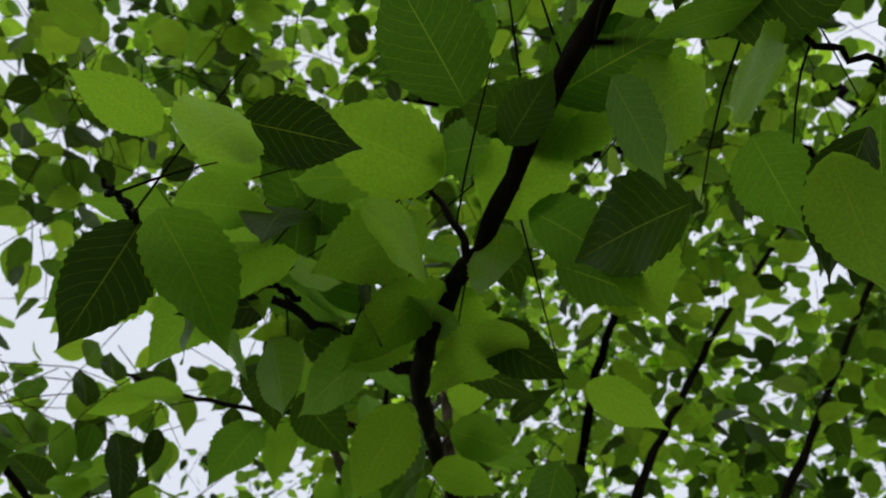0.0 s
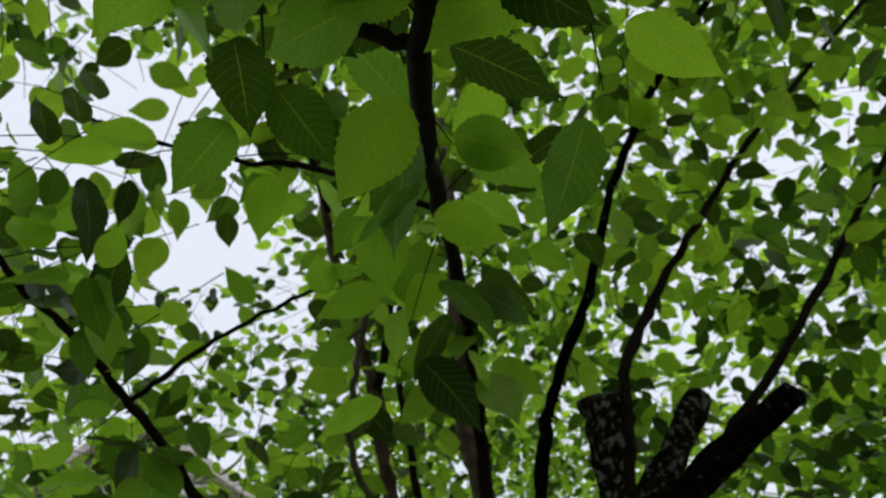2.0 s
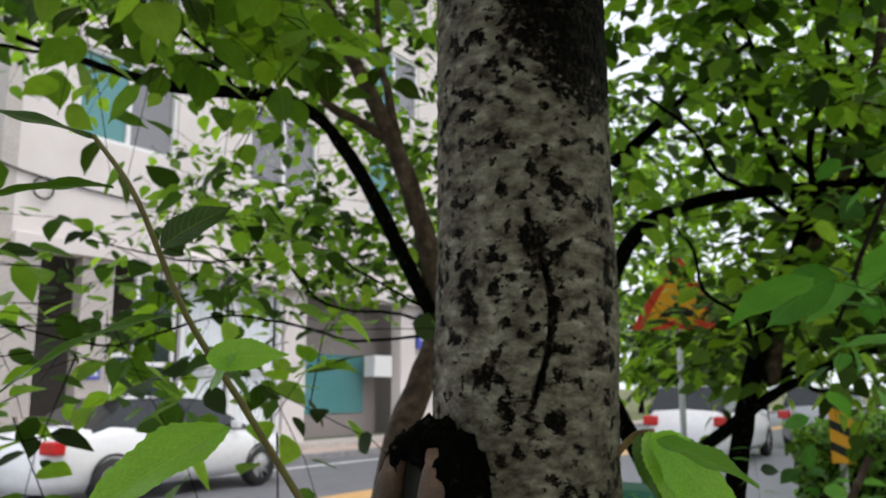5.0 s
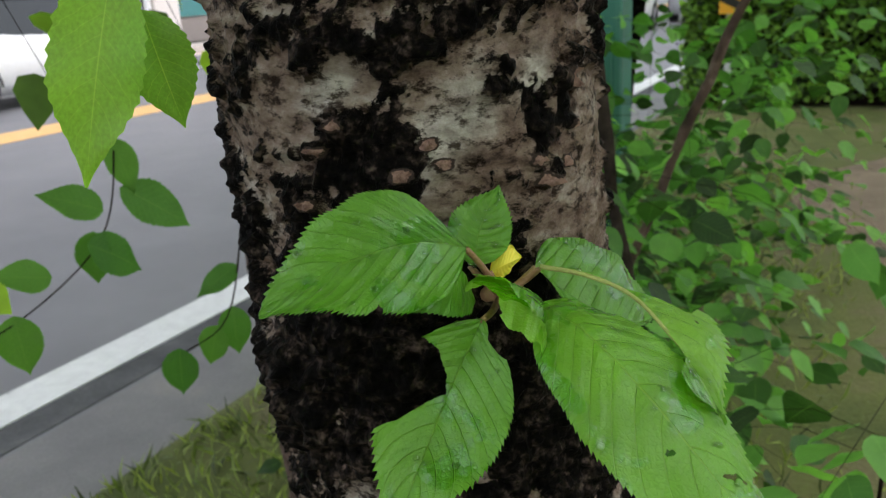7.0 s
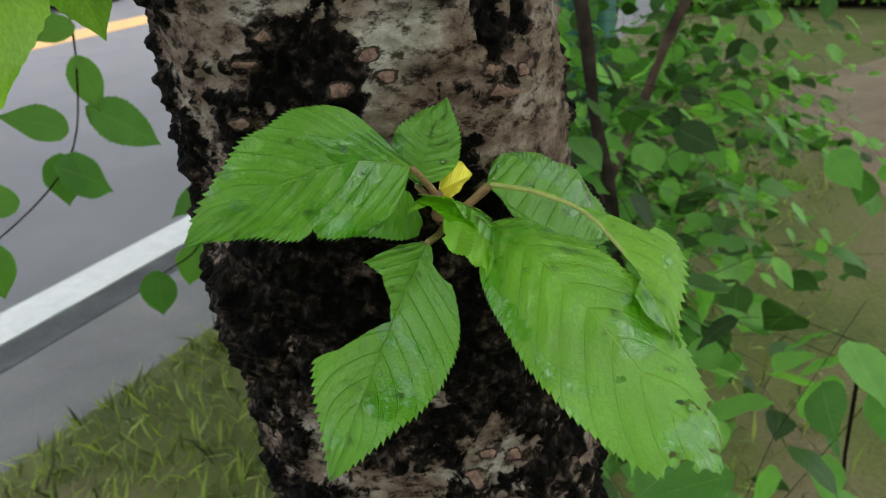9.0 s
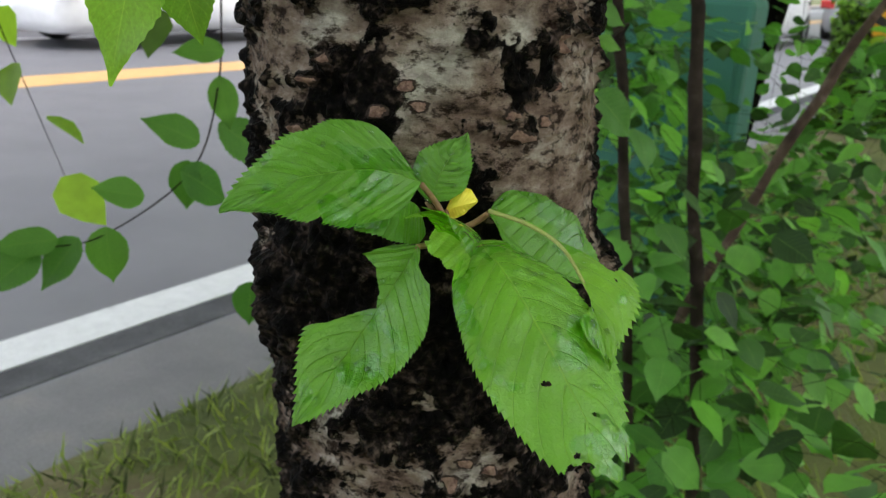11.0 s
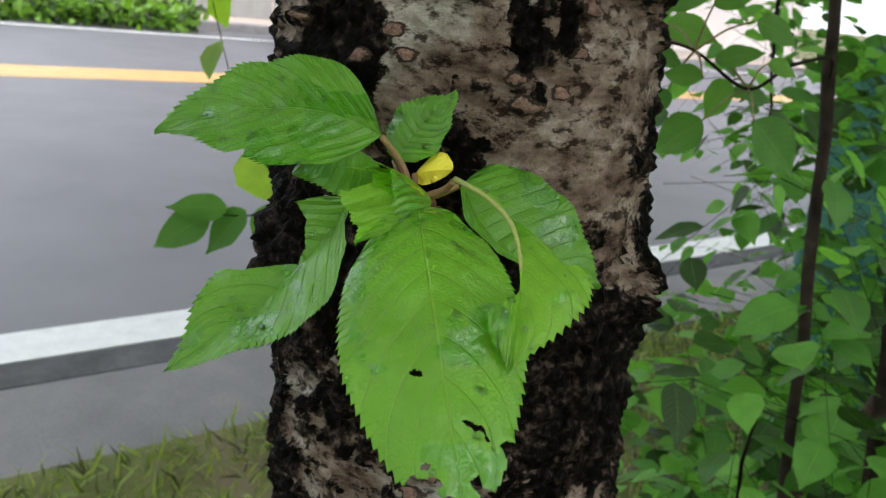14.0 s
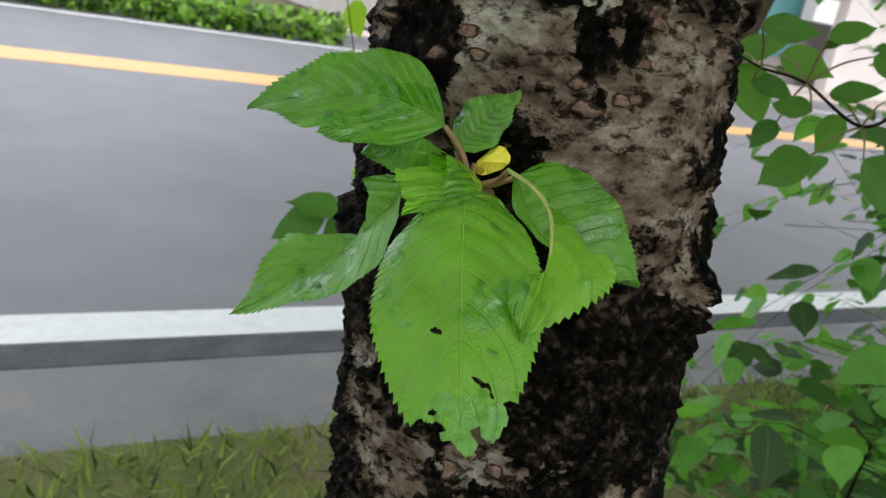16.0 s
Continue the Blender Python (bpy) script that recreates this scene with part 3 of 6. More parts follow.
def trunk_material():
    m, n, l, b = material("trunk_bark", 0.55)
    b.inputs["Specular IOR Level"].default_value = 0.03
    ac, al = n.new("ShaderNodeAttribute"), n.new("ShaderNodeAttribute")
    ac.attribute_name, al.attribute_name = "crust", "lenticel"
    def mathop(kind, a, c):
        o = n.new("ShaderNodeMath")
        o.operation = kind
        for k, s in enumerate((a, c)):
            if isinstance(s, (int, float)):
                o.inputs[k].default_value = s
            else:
                l.new(s, o.inputs[k])
        return o.outputs[0]

    # bare bark: brown with pale grey scales; crust: black with a few brown crumbs
    bare = ramp(n, [(0.30, (0.025, 0.016, 0.012)), (0.42, (0.15, 0.102, 0.08)), (0.54, (0.26, 0.195, 0.16)), (0.68, (0.44, 0.385, 0.34))])
    scales = ramp(n, [(0.30, (0.07, 0.055, 0.045)), (0.40, (0.22, 0.185, 0.16)), (0.50, (0.36, 0.32, 0.285)), (0.62, (0.55, 0.51, 0.46))])
    t = noise_tex(n, l, 55, 8, 0.68, (1, 1, 1.9))
    l.new(t.outputs["Fac"], bare.inputs[0])
    grit = noise_tex(n, l, 120, 6, 0.7, (1, 1, 1.8))
    pits = ramp(n, [(0.50, (1, 1, 1)), (0.60, (0.14, 0.12, 0.11))])
    l.new(grit.outputs["Fac"], pits.inputs[0])
    l.new(t.outputs["Fac"], scales.inputs[0])
    asc = n.new("ShaderNodeAttribute")
    asc.attribute_name = "scaly"
    bsc = n.new("ShaderNodeMix")
    bsc.data_type = "RGBA"
    l.new(asc.outputs["Fac"], bsc.inputs["Factor"])
    l.new(bare.outputs[0], bsc.inputs["A"])
    l.new(scales.outputs[0], bsc.inputs["B"])
    bm2 = n.new("ShaderNodeMix")
    bm2.data_type, bm2.blend_type = "RGBA", "MULTIPLY"
    bm2.inputs["Factor"].default_value = 1.0
    l.new(bsc.outputs["Result"], bm2.inputs["A"])
    l.new(pits.outputs[0], bm2.inputs["B"])
    dark = ramp(n, [(0.40, (0.0012, 0.0012, 0.0012)), (0.51, (0.006, 0.005, 0.0045)), (0.56, (0.026, 0.019, 0.016)), (0.66, (0.14, 0.10, 0.083))])
    t2 = noise_tex(n, l, 300, 5, 0.65)
    t5 = noise_tex(n, l, 65, 4, 0.6, (1, 1, 1.6))
    l.new(mathop("ADD", mathop("MULTIPLY", t2.outputs["Fac"], 0.55), mathop("MULTIPLY", t5.outputs["Fac"], 0.45)), dark.inputs[0])
    # the younger bark higher up is paler
    ap = n.new("ShaderNodeAttribute")
    ap.attribute_name = "young"
    pale = ramp(n, [(0.36, (0.06, 0.048, 0.038)), (0.47, (0.15, 0.127, 0.103)), (0.58, (0.26, 0.23, 0.192)), (0.68, (0.42, 0.385, 0.33))])
    l.new(t.outputs["Fac"], pale.inputs[0])
    ym = n.new("ShaderNodeMix")
    ym.data_type = "RGBA"
    l.new(ap.outputs["Fac"], ym.inputs["Factor"])
    l.new(bm2.outputs["Result"], ym.inputs["A"])
    l.new(pale.outputs[0], ym.inputs["B"])
    # crumbly edges between the two
    t4 = noise_tex(n, l, 210, 6, 0.7, (1, 1, 1.5))
    edge = mathop("ADD", ac.outputs["Fac"], mathop("MULTIPLY", mathop("SUBTRACT", t4.outputs["Fac"], 0.5), 1.15))
    cut = ramp(n, [(0.44, (0, 0, 0)), (0.55, (1, 1, 1))])
    l.new(edge, cut.inputs[0])
    mx = n.new("ShaderNodeMix")
    mx.data_type = "RGBA"
    l.new(cut.outputs[0], mx.inputs["Factor"])
    l.new(ym.outputs["Result"], mx.inputs["A"])
    l.new(dark.outputs[0], mx.inputs["B"])
    m2 = n.new("ShaderNodeMix")
    m2.data_type = "RGBA"
    lens = mathop("ADD", al.outputs["Fac"], mathop("MULTIPLY", mathop("SUBTRACT", t4.outputs["Fac"], 0.5), 1.5))
    rimd = n.new("ShaderNodeMix")
    rimd.data_type = "RGBA"
    band = ramp(n, [(0.20, (0, 0, 0)), (0.30, (1, 1, 1))])
    l.new(mathop("MULTIPLY", lens, mathop("GREATER_THAN", al.outputs["Fac"], 0.05)), band.inputs[0])
    l.new(band.outputs[0], rimd.inputs["Factor"])
    l.new(mx.outputs["Result"], rimd.inputs["A"])
    rimd.inputs["B"].default_value = (0.045, 0.032, 0.027, 1)
    heart = ramp(n, [(0.52, (0, 0, 0)), (0.60, (1, 1, 1))])
    l.new(lens, heart.inputs[0])
    l.new(heart.outputs[0], m2.inputs["Factor"])
    l.new(rimd.outputs["Result"], m2.inputs["A"])
    flesh = ramp(n, [(0.35, (0.13, 0.075, 0.06)), (0.6, (0.36, 0.23, 0.185))])
    l.new(t2.outputs["Fac"], flesh.inputs[0])
    l.new(flesh.outputs[0], m2.inputs["B"])
    l.new(m2.outputs["Result"], b.inputs["Base Color"])
    t3 = noise_tex(n, l, 380, 6, 0.7)
    bumped(n, l, b, mathop("ADD", mathop("MULTIPLY", t3.outputs["Fac"], 0.8), mathop("MULTIPLY", edge, 0.5)), 0.9, 0.0025)
    rr = ramp(n, [(0.3, (0.25,) * 3), (0.7, (0.6,) * 3)])
    l.new(t2.outputs["Fac"], rr.inputs[0])
    l.new(rr.outputs[0], b.inputs["Roughness"])
    return m


TRUNK_BARK = trunk_material()
build_trunk()

BARK_FLECKED = speckled("bark_flecked", [(0.36, (0.004, 0.0035, 0.0035)), (0.54, (0.02, 0.017, 0.015)), (0.62, (0.22, 0.205, 0.185))], 70, 0.7, 0.9, 0.006, spec=0.03)

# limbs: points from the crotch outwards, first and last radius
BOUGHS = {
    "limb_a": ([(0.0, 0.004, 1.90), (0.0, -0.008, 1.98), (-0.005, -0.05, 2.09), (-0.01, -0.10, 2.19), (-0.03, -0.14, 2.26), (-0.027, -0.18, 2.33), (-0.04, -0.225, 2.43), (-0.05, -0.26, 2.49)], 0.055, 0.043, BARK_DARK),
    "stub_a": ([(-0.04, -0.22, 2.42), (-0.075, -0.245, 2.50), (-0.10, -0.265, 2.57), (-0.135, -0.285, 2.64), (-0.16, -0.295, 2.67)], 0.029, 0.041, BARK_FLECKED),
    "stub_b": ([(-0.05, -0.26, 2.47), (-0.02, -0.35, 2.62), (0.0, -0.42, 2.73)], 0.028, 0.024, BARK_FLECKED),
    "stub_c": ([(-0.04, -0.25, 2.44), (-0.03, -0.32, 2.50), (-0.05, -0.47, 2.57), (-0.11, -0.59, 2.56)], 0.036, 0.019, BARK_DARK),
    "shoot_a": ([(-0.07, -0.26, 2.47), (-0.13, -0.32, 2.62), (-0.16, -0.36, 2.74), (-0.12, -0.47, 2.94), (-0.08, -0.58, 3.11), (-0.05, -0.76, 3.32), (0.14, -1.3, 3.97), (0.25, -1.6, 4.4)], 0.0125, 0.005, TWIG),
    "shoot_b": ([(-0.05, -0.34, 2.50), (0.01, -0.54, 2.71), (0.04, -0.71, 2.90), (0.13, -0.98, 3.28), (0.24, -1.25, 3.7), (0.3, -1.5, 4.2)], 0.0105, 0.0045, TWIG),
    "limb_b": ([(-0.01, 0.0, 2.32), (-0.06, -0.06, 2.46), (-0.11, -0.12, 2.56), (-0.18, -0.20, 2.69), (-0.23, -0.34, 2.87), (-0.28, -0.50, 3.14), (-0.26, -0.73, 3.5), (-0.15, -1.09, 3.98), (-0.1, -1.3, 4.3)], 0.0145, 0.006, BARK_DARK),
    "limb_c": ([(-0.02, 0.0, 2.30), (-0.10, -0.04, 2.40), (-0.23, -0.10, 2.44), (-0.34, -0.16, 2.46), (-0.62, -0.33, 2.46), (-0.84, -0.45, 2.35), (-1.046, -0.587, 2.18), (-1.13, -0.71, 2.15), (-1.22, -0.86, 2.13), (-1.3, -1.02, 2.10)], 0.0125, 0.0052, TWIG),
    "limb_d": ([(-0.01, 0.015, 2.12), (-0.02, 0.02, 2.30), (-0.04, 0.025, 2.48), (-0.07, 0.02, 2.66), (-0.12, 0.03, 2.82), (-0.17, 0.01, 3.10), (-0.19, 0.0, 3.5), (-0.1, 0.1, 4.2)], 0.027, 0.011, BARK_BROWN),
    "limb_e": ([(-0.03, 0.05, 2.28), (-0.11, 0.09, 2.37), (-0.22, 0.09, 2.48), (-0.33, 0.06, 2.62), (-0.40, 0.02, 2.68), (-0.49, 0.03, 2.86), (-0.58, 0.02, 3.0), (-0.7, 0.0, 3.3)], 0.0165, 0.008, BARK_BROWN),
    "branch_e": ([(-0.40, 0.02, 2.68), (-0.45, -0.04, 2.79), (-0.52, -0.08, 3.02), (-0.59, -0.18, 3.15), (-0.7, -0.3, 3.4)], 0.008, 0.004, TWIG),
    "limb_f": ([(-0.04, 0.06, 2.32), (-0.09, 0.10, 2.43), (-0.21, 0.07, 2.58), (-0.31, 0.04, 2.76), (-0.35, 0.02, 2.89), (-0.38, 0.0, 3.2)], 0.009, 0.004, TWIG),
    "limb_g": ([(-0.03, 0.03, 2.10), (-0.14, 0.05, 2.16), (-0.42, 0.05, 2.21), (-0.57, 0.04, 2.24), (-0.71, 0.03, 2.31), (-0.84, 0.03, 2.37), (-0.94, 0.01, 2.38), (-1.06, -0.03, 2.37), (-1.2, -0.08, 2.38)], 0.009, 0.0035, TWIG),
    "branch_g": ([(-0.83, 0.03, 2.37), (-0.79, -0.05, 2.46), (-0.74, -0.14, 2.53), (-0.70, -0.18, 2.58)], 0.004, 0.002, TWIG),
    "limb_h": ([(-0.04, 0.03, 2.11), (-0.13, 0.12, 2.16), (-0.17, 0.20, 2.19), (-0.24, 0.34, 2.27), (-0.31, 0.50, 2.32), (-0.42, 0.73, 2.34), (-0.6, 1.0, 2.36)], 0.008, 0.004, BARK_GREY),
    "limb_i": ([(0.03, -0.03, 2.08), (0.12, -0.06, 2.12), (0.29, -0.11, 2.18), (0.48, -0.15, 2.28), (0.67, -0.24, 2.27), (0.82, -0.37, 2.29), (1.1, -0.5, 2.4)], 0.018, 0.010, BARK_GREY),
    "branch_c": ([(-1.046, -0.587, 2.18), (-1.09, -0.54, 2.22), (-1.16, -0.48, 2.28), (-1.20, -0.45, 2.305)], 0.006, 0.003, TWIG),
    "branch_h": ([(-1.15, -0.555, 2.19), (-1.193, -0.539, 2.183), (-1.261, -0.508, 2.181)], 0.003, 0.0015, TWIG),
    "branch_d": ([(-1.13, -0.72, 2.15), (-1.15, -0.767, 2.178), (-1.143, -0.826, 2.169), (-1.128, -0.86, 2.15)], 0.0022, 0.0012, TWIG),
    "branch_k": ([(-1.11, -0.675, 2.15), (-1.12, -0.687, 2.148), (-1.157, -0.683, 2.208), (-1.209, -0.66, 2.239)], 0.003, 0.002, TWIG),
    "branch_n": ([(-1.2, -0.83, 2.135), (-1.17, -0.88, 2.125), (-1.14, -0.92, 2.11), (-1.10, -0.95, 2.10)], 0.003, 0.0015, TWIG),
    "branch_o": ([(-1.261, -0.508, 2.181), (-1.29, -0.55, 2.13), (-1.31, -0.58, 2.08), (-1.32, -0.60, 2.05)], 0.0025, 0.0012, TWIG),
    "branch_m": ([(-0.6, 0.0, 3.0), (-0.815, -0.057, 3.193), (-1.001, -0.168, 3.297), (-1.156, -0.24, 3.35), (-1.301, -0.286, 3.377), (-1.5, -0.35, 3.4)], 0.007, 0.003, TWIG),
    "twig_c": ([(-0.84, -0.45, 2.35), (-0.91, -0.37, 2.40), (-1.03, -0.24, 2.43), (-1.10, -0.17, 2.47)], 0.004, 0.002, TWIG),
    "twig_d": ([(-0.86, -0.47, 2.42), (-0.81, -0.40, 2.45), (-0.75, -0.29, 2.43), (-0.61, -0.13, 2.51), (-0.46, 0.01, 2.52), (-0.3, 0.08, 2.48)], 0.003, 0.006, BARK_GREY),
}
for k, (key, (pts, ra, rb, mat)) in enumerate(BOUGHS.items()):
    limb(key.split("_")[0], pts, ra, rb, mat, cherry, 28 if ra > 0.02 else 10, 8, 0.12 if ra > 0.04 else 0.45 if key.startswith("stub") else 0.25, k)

# leaves of the cherry: short side twigs along the limbs
rng = np.random.default_rng(5)
near = {"limb_c": (0.35, 1.0, 0.05, 0.082), "branch_c": (0.1, 1.0, 0.045, 0.082), "branch_h": (0.1, 1.0, 0.032, 0.085), "branch_d": (0.15, 1.0, 0.04, 0.085), "branch_k": (0.3, 1.0, 0.045, 0.082), "branch_m": (0.1, 1.0, 0.05, 0.08), "twig_c": (0.2, 1.0, 0.05, 0.065), "limb_g": (0.15, 1.0, 0.035, 0.075), "branch_g": (0.1, 1, 0.05, 0.06),
        "limb_h": (0.3, 1.0, 0.035, 0.072), "shoot_a": (0.25, 1.0, 0.06, 0.075), "shoot_b": (0.3, 1.0, 0.06, 0.075), "limb_b": (0.35, 1.0, 0.055, 0.08), "limb_d": (0.5, 1.0, 0.07, 0.07),
        "limb_e": (0.4, 1.0, 0.05, 0.07), "branch_e": (0.3, 1.0, 0.045, 0.07), "limb_f": (0.4, 1.0, 0.07, 0.07), "limb_i": (0.5, 1.0, 0.08, 0.07), "twig_d": (0.2, 0.9, 0.1, 0.06), "branch_n": (0.3, 1.0, 0.036, 0.09), "branch_o": (0.3, 1.0, 0.07, 0.085)}
bags = []
twig_v, twig_f, base_count = [], [], 0
for key, (s0, s1, gap, size) in near.items():
    path = spline(BOUGHS[key][0], 12)
    leng = np.r_[0, np.cumsum(np.linalg.norm(np.diff(path, axis=0), axis=1))]
    for s in np.arange(s0 * leng[-1], s1 * leng[-1], gap):
        p = np.array([np.interp(s, leng, path[:, c]) for c in range(3)])
        d = rng.normal(size=3)
        d[2] = d[2] * 0.4 + 0.1
        ln = rng.uniform(0.03, 0.18)
        q = p + d / np.linalg.norm(d) * ln
        v, f = tube_data(np.array([p, (2 * p + q) / 3 + (0, 0, 0.07 * ln), (p + 2 * q) / 3 + (0, 0, 0.06 * ln), q]), [0.0009, 0.0008, 0.0006, 0.0004], 5)
        twig_v.append(v)
        twig_f += [tuple(i + base_count for i in face) for face in f]
        base_count += len(v)
        bags.append(twig_leaves(rng, p, d, ln, 0.034, size, 0.7))
# sprays of the upper crown, between the limbs
for c, r, count in (((-1.25, 0.0, 3.2), (0.5, 0.4, 0.25), 40), ((-0.9, -0.25, 3.35), (0.5, 0.4, 0.25), 34), ((-0.6, -0.9, 3.3), (0.45, 0.45, 0.3), 26), ((-0.9, 0.35, 2.95), (0.4, 0.35, 0.25), 26), ((-1.55, -0.1, 3.2), (0.35, 0.4, 0.25), 26), ((-0.3, -0.6, 3.5), (0.6, 0.5, 0.3), 30), ((0.1, 0.1, 3.6), (0.6, 0.5, 0.3), 28), ((-0.5, 0.6, 2.75), (0.5, 0.4, 0.25), 34), ((0.1, 1.3, 3.0), (0.5, 0.5, 0.35), 46), ((-0.1, 0.6, 2.75), (0.35, 0.3, 0.2), 30), ((0.5, 0.9, 3.1), (0.5, 0.4, 0.3), 30), ((0.25, 0.85, 2.3), (0.5, 0.3, 0.1), 46), ((0.55, 1.0, 2.42), (0.4, 0.3, 0.12), 36)):
    for _ in range(count):
        u = rng.normal(size=3)
        p = np.array(c) + u / np.linalg.norm(u) * rng.random() ** 0.4 * np.array(r)
        d = rng.normal(size=3) * (1, 1, 0.4)
        ln = rng.uniform(0.1, 0.3)
        dn = d / np.linalg.norm(d)
        v, f = tube_data(np.array([p - dn * 0.06, p + dn * ln * 0.5 + (0, 0, -0.09 * ln), p + dn * ln + (0, 0, -0.35 * ln)]), [0.0012, 0.001, 0.0006], 4)
        twig_v.append(v)
        twig_f += [tuple(i + base_count for i in face) for face in f]
        base_count += len(v)
        bags.append(twig_leaves(rng, p, d, ln, 0.045, 0.078, 0.6))
piece("twig_growth", mesh_of("twig_growth", np.vstack(twig_v), twig_f, TWIG), cherry)["kind"] = "stuff"
lb, ld, lu, ls = (np.concatenate([b[k] for b in bags]) for k in range(4))
ld = ld / np.linalg.norm(ld, axis=1)[:, None]
# the leaves over the footway, low on the drooping limbs, are single pieces
low = np.where((lb[:, 0] < -0.55) & (lb[:, 2] < 2.75))[0]
low = low[np.argsort(lb[low, 0])][:290]
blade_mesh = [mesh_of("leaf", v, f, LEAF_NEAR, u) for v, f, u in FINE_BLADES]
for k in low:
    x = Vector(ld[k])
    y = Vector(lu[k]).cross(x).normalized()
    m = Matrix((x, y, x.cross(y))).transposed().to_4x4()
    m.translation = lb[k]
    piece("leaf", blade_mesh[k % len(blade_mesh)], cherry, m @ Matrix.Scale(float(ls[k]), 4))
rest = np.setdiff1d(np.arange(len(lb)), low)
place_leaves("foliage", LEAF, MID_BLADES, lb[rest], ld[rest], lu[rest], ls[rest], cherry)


# ---- foliage of the other trees ----
def far_tree(name, base, stems, crown, count, seed, label, size=0.075, blades=FAR_BLADES, mat=None, stick=1.0):
    """A tree: stems given by their points, then leafy twigs in the blobs of its crown (centre, radii)."""
    rng = np.random.default_rng(seed)
    tree = thing(name, label=label, category="tree")
    for k, (pts, ra, rb, bark) in enumerate(stems):
        limb("trunk" if k == 0 else "limb", pts, ra, rb, bark, tree, 9, 6, 0.2, seed + k)
    bags, tv, tf, cnt = [], [], [], 0
    weights = np.array([(r[0] * r[1] * r[2]) ** 0.75 for _, r in crown])
    for (c, r), share in zip(crown, weights / weights.sum()):
        left = count * share
        while left > 0:
            u = rng.normal(size=3)
            u = u / np.linalg.norm(u) * rng.random() ** (1 / 2.4)
            p = np.array(c) + u * np.array(r)
            d = rng.normal(size=3) * (1, 1, 0.45)
            ln = rng.uniform(0.15, 0.5)
            bags.append(twig_leaves(rng, p, d, ln, 0.045, size))
            left -= len(bags[-1][0])
            dn = d / np.linalg.norm(d)
            path = np.array([p - dn * 0.1, p + dn * ln * 0.5 + (0, 0, -0.09 * ln), p + dn * ln + (0, 0, -0.35 * ln)])
            v, f = tube_data(path, [0.0026 * stick, 0.002 * stick, 0.001 * stick], 4, cap=False)
            tv.append(v)
            tf += [tuple(i + cnt for i in face) for face in f]
            cnt += len(v)
    piece("twig_growth", mesh_of("twig_growth", np.vstack(tv), tf, TWIG), tree)["kind"] = "stuff"
    b, d, u, s = (np.concatenate([bag[k] for bag in bags]) for k in range(4))
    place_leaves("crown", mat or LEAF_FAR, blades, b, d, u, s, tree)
    return tree


def boughs(seed, start, ends, r):
    """Thin crooked side branches from one place to several."""
    rng = np.random.default_rng(seed)
    out = []
    for e in ends:
        a, b = np.array(start, float), np.array(e, float)
        pts = [tuple(a + (b - a) * s + rng.normal(0, 0.035, 3) * (0 < s < 1)) for s in (0, 0.2, 0.4, 0.6, 0.8, 1)]
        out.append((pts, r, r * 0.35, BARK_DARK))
    return out


far_tree("roadside_tree", (1.7, 1.1), [
    ([(0.97, 0.85, 0), (1.05, 0.94, 0.5), (1.13, 1.045, 0.95), (1.32, 1.137, 1.38), (1.6, 1.19, 1.75), (1.615, 1.24, 2.04), (1.557, 1.33, 2.37), (1.473, 1.48, 2.73), (1.4, 1.61, 3.07), (1.3, 1.7, 3.6)], 0.06, 0.015, BARK_BROWN),
    ([(1.6, 1.2, 1.8), (1.486, 1.458, 2.33), (1.38, 1.65, 2.54), (1.18, 2.02, 2.61), (1.0, 2.35, 2.73), (0.7, 2.7, 2.9)], 0.026, 0.008, BARK_DARK),
    ([(1.589, 1.267, 2.1), (1.547, 1.344, 2.52), (1.528, 1.38, 2.76), (1.5, 1.4, 3.3)], 0.018, 0.007, BARK_BROWN),
    ([(1.557, 1.326, 2.375), (1.43, 1.56, 2.55), (1.35, 1.7, 2.72), (1.2, 1.9, 3.1)], 0.018, 0.007, BARK_BROWN),
] + boughs(7, (1.38, 1.65, 2.54), [(0.4, 2.0, 2.5), (0.6, 1.7, 2.95), (0.3, 2.4, 3.2), (1.2, 2.4, 2.9)], 0.010) + boughs(8, (1.6, 1.19, 1.75), [(1.0, 1.35, 2.1), (0.5, 1.35, 1.9), (0.3, 1.3, 1.7)], 0.005), [((0.9, 2.3, 3.15), (1.2, 1.1, 0.4)), ((2.0, 2.05, 2.2), (0.7, 0.5, 0.35)), ((0.2, 2.0, 3.7), (1.2, 1.2, 0.7)), ((2.4, 2.0, 3.6), (1.4, 1.0, 0.9)), ((2.5, 2.6, 2.5), (0.9, 0.7, 0.6)), ((0.3, 1.35, 1.68), (0.4, 0.35, 0.2)), ((0.75, 1.0, 1.65), (0.25, 0.22, 0.2)), ((0.15, 1.0, 1.55), (0.2, 0.2, 0.12)), ((0.0, 1.2, 1.72), (0.4, 0.35, 0.18)), ((0.4, 1.6, 2.72), (0.5, 0.4, 0.16)), ((0.9, 1.5, 1.9), (0.4, 0.4, 0.25)), ((1.5, 1.4, 4.6), (1.2, 1.0, 0.5)), ((3.3, 2.6, 5.3), (1.5, 1.3, 0.9)), ((2.7, 1.2, 4.4), (1.1, 0.9, 0.6)), ((4.6, 1.6, 5.2), (1.4, 1.2, 0.9))], 16500, 11, "roadside tree with leaning dark stems and layered leaves", 0.075, stick=0.5)
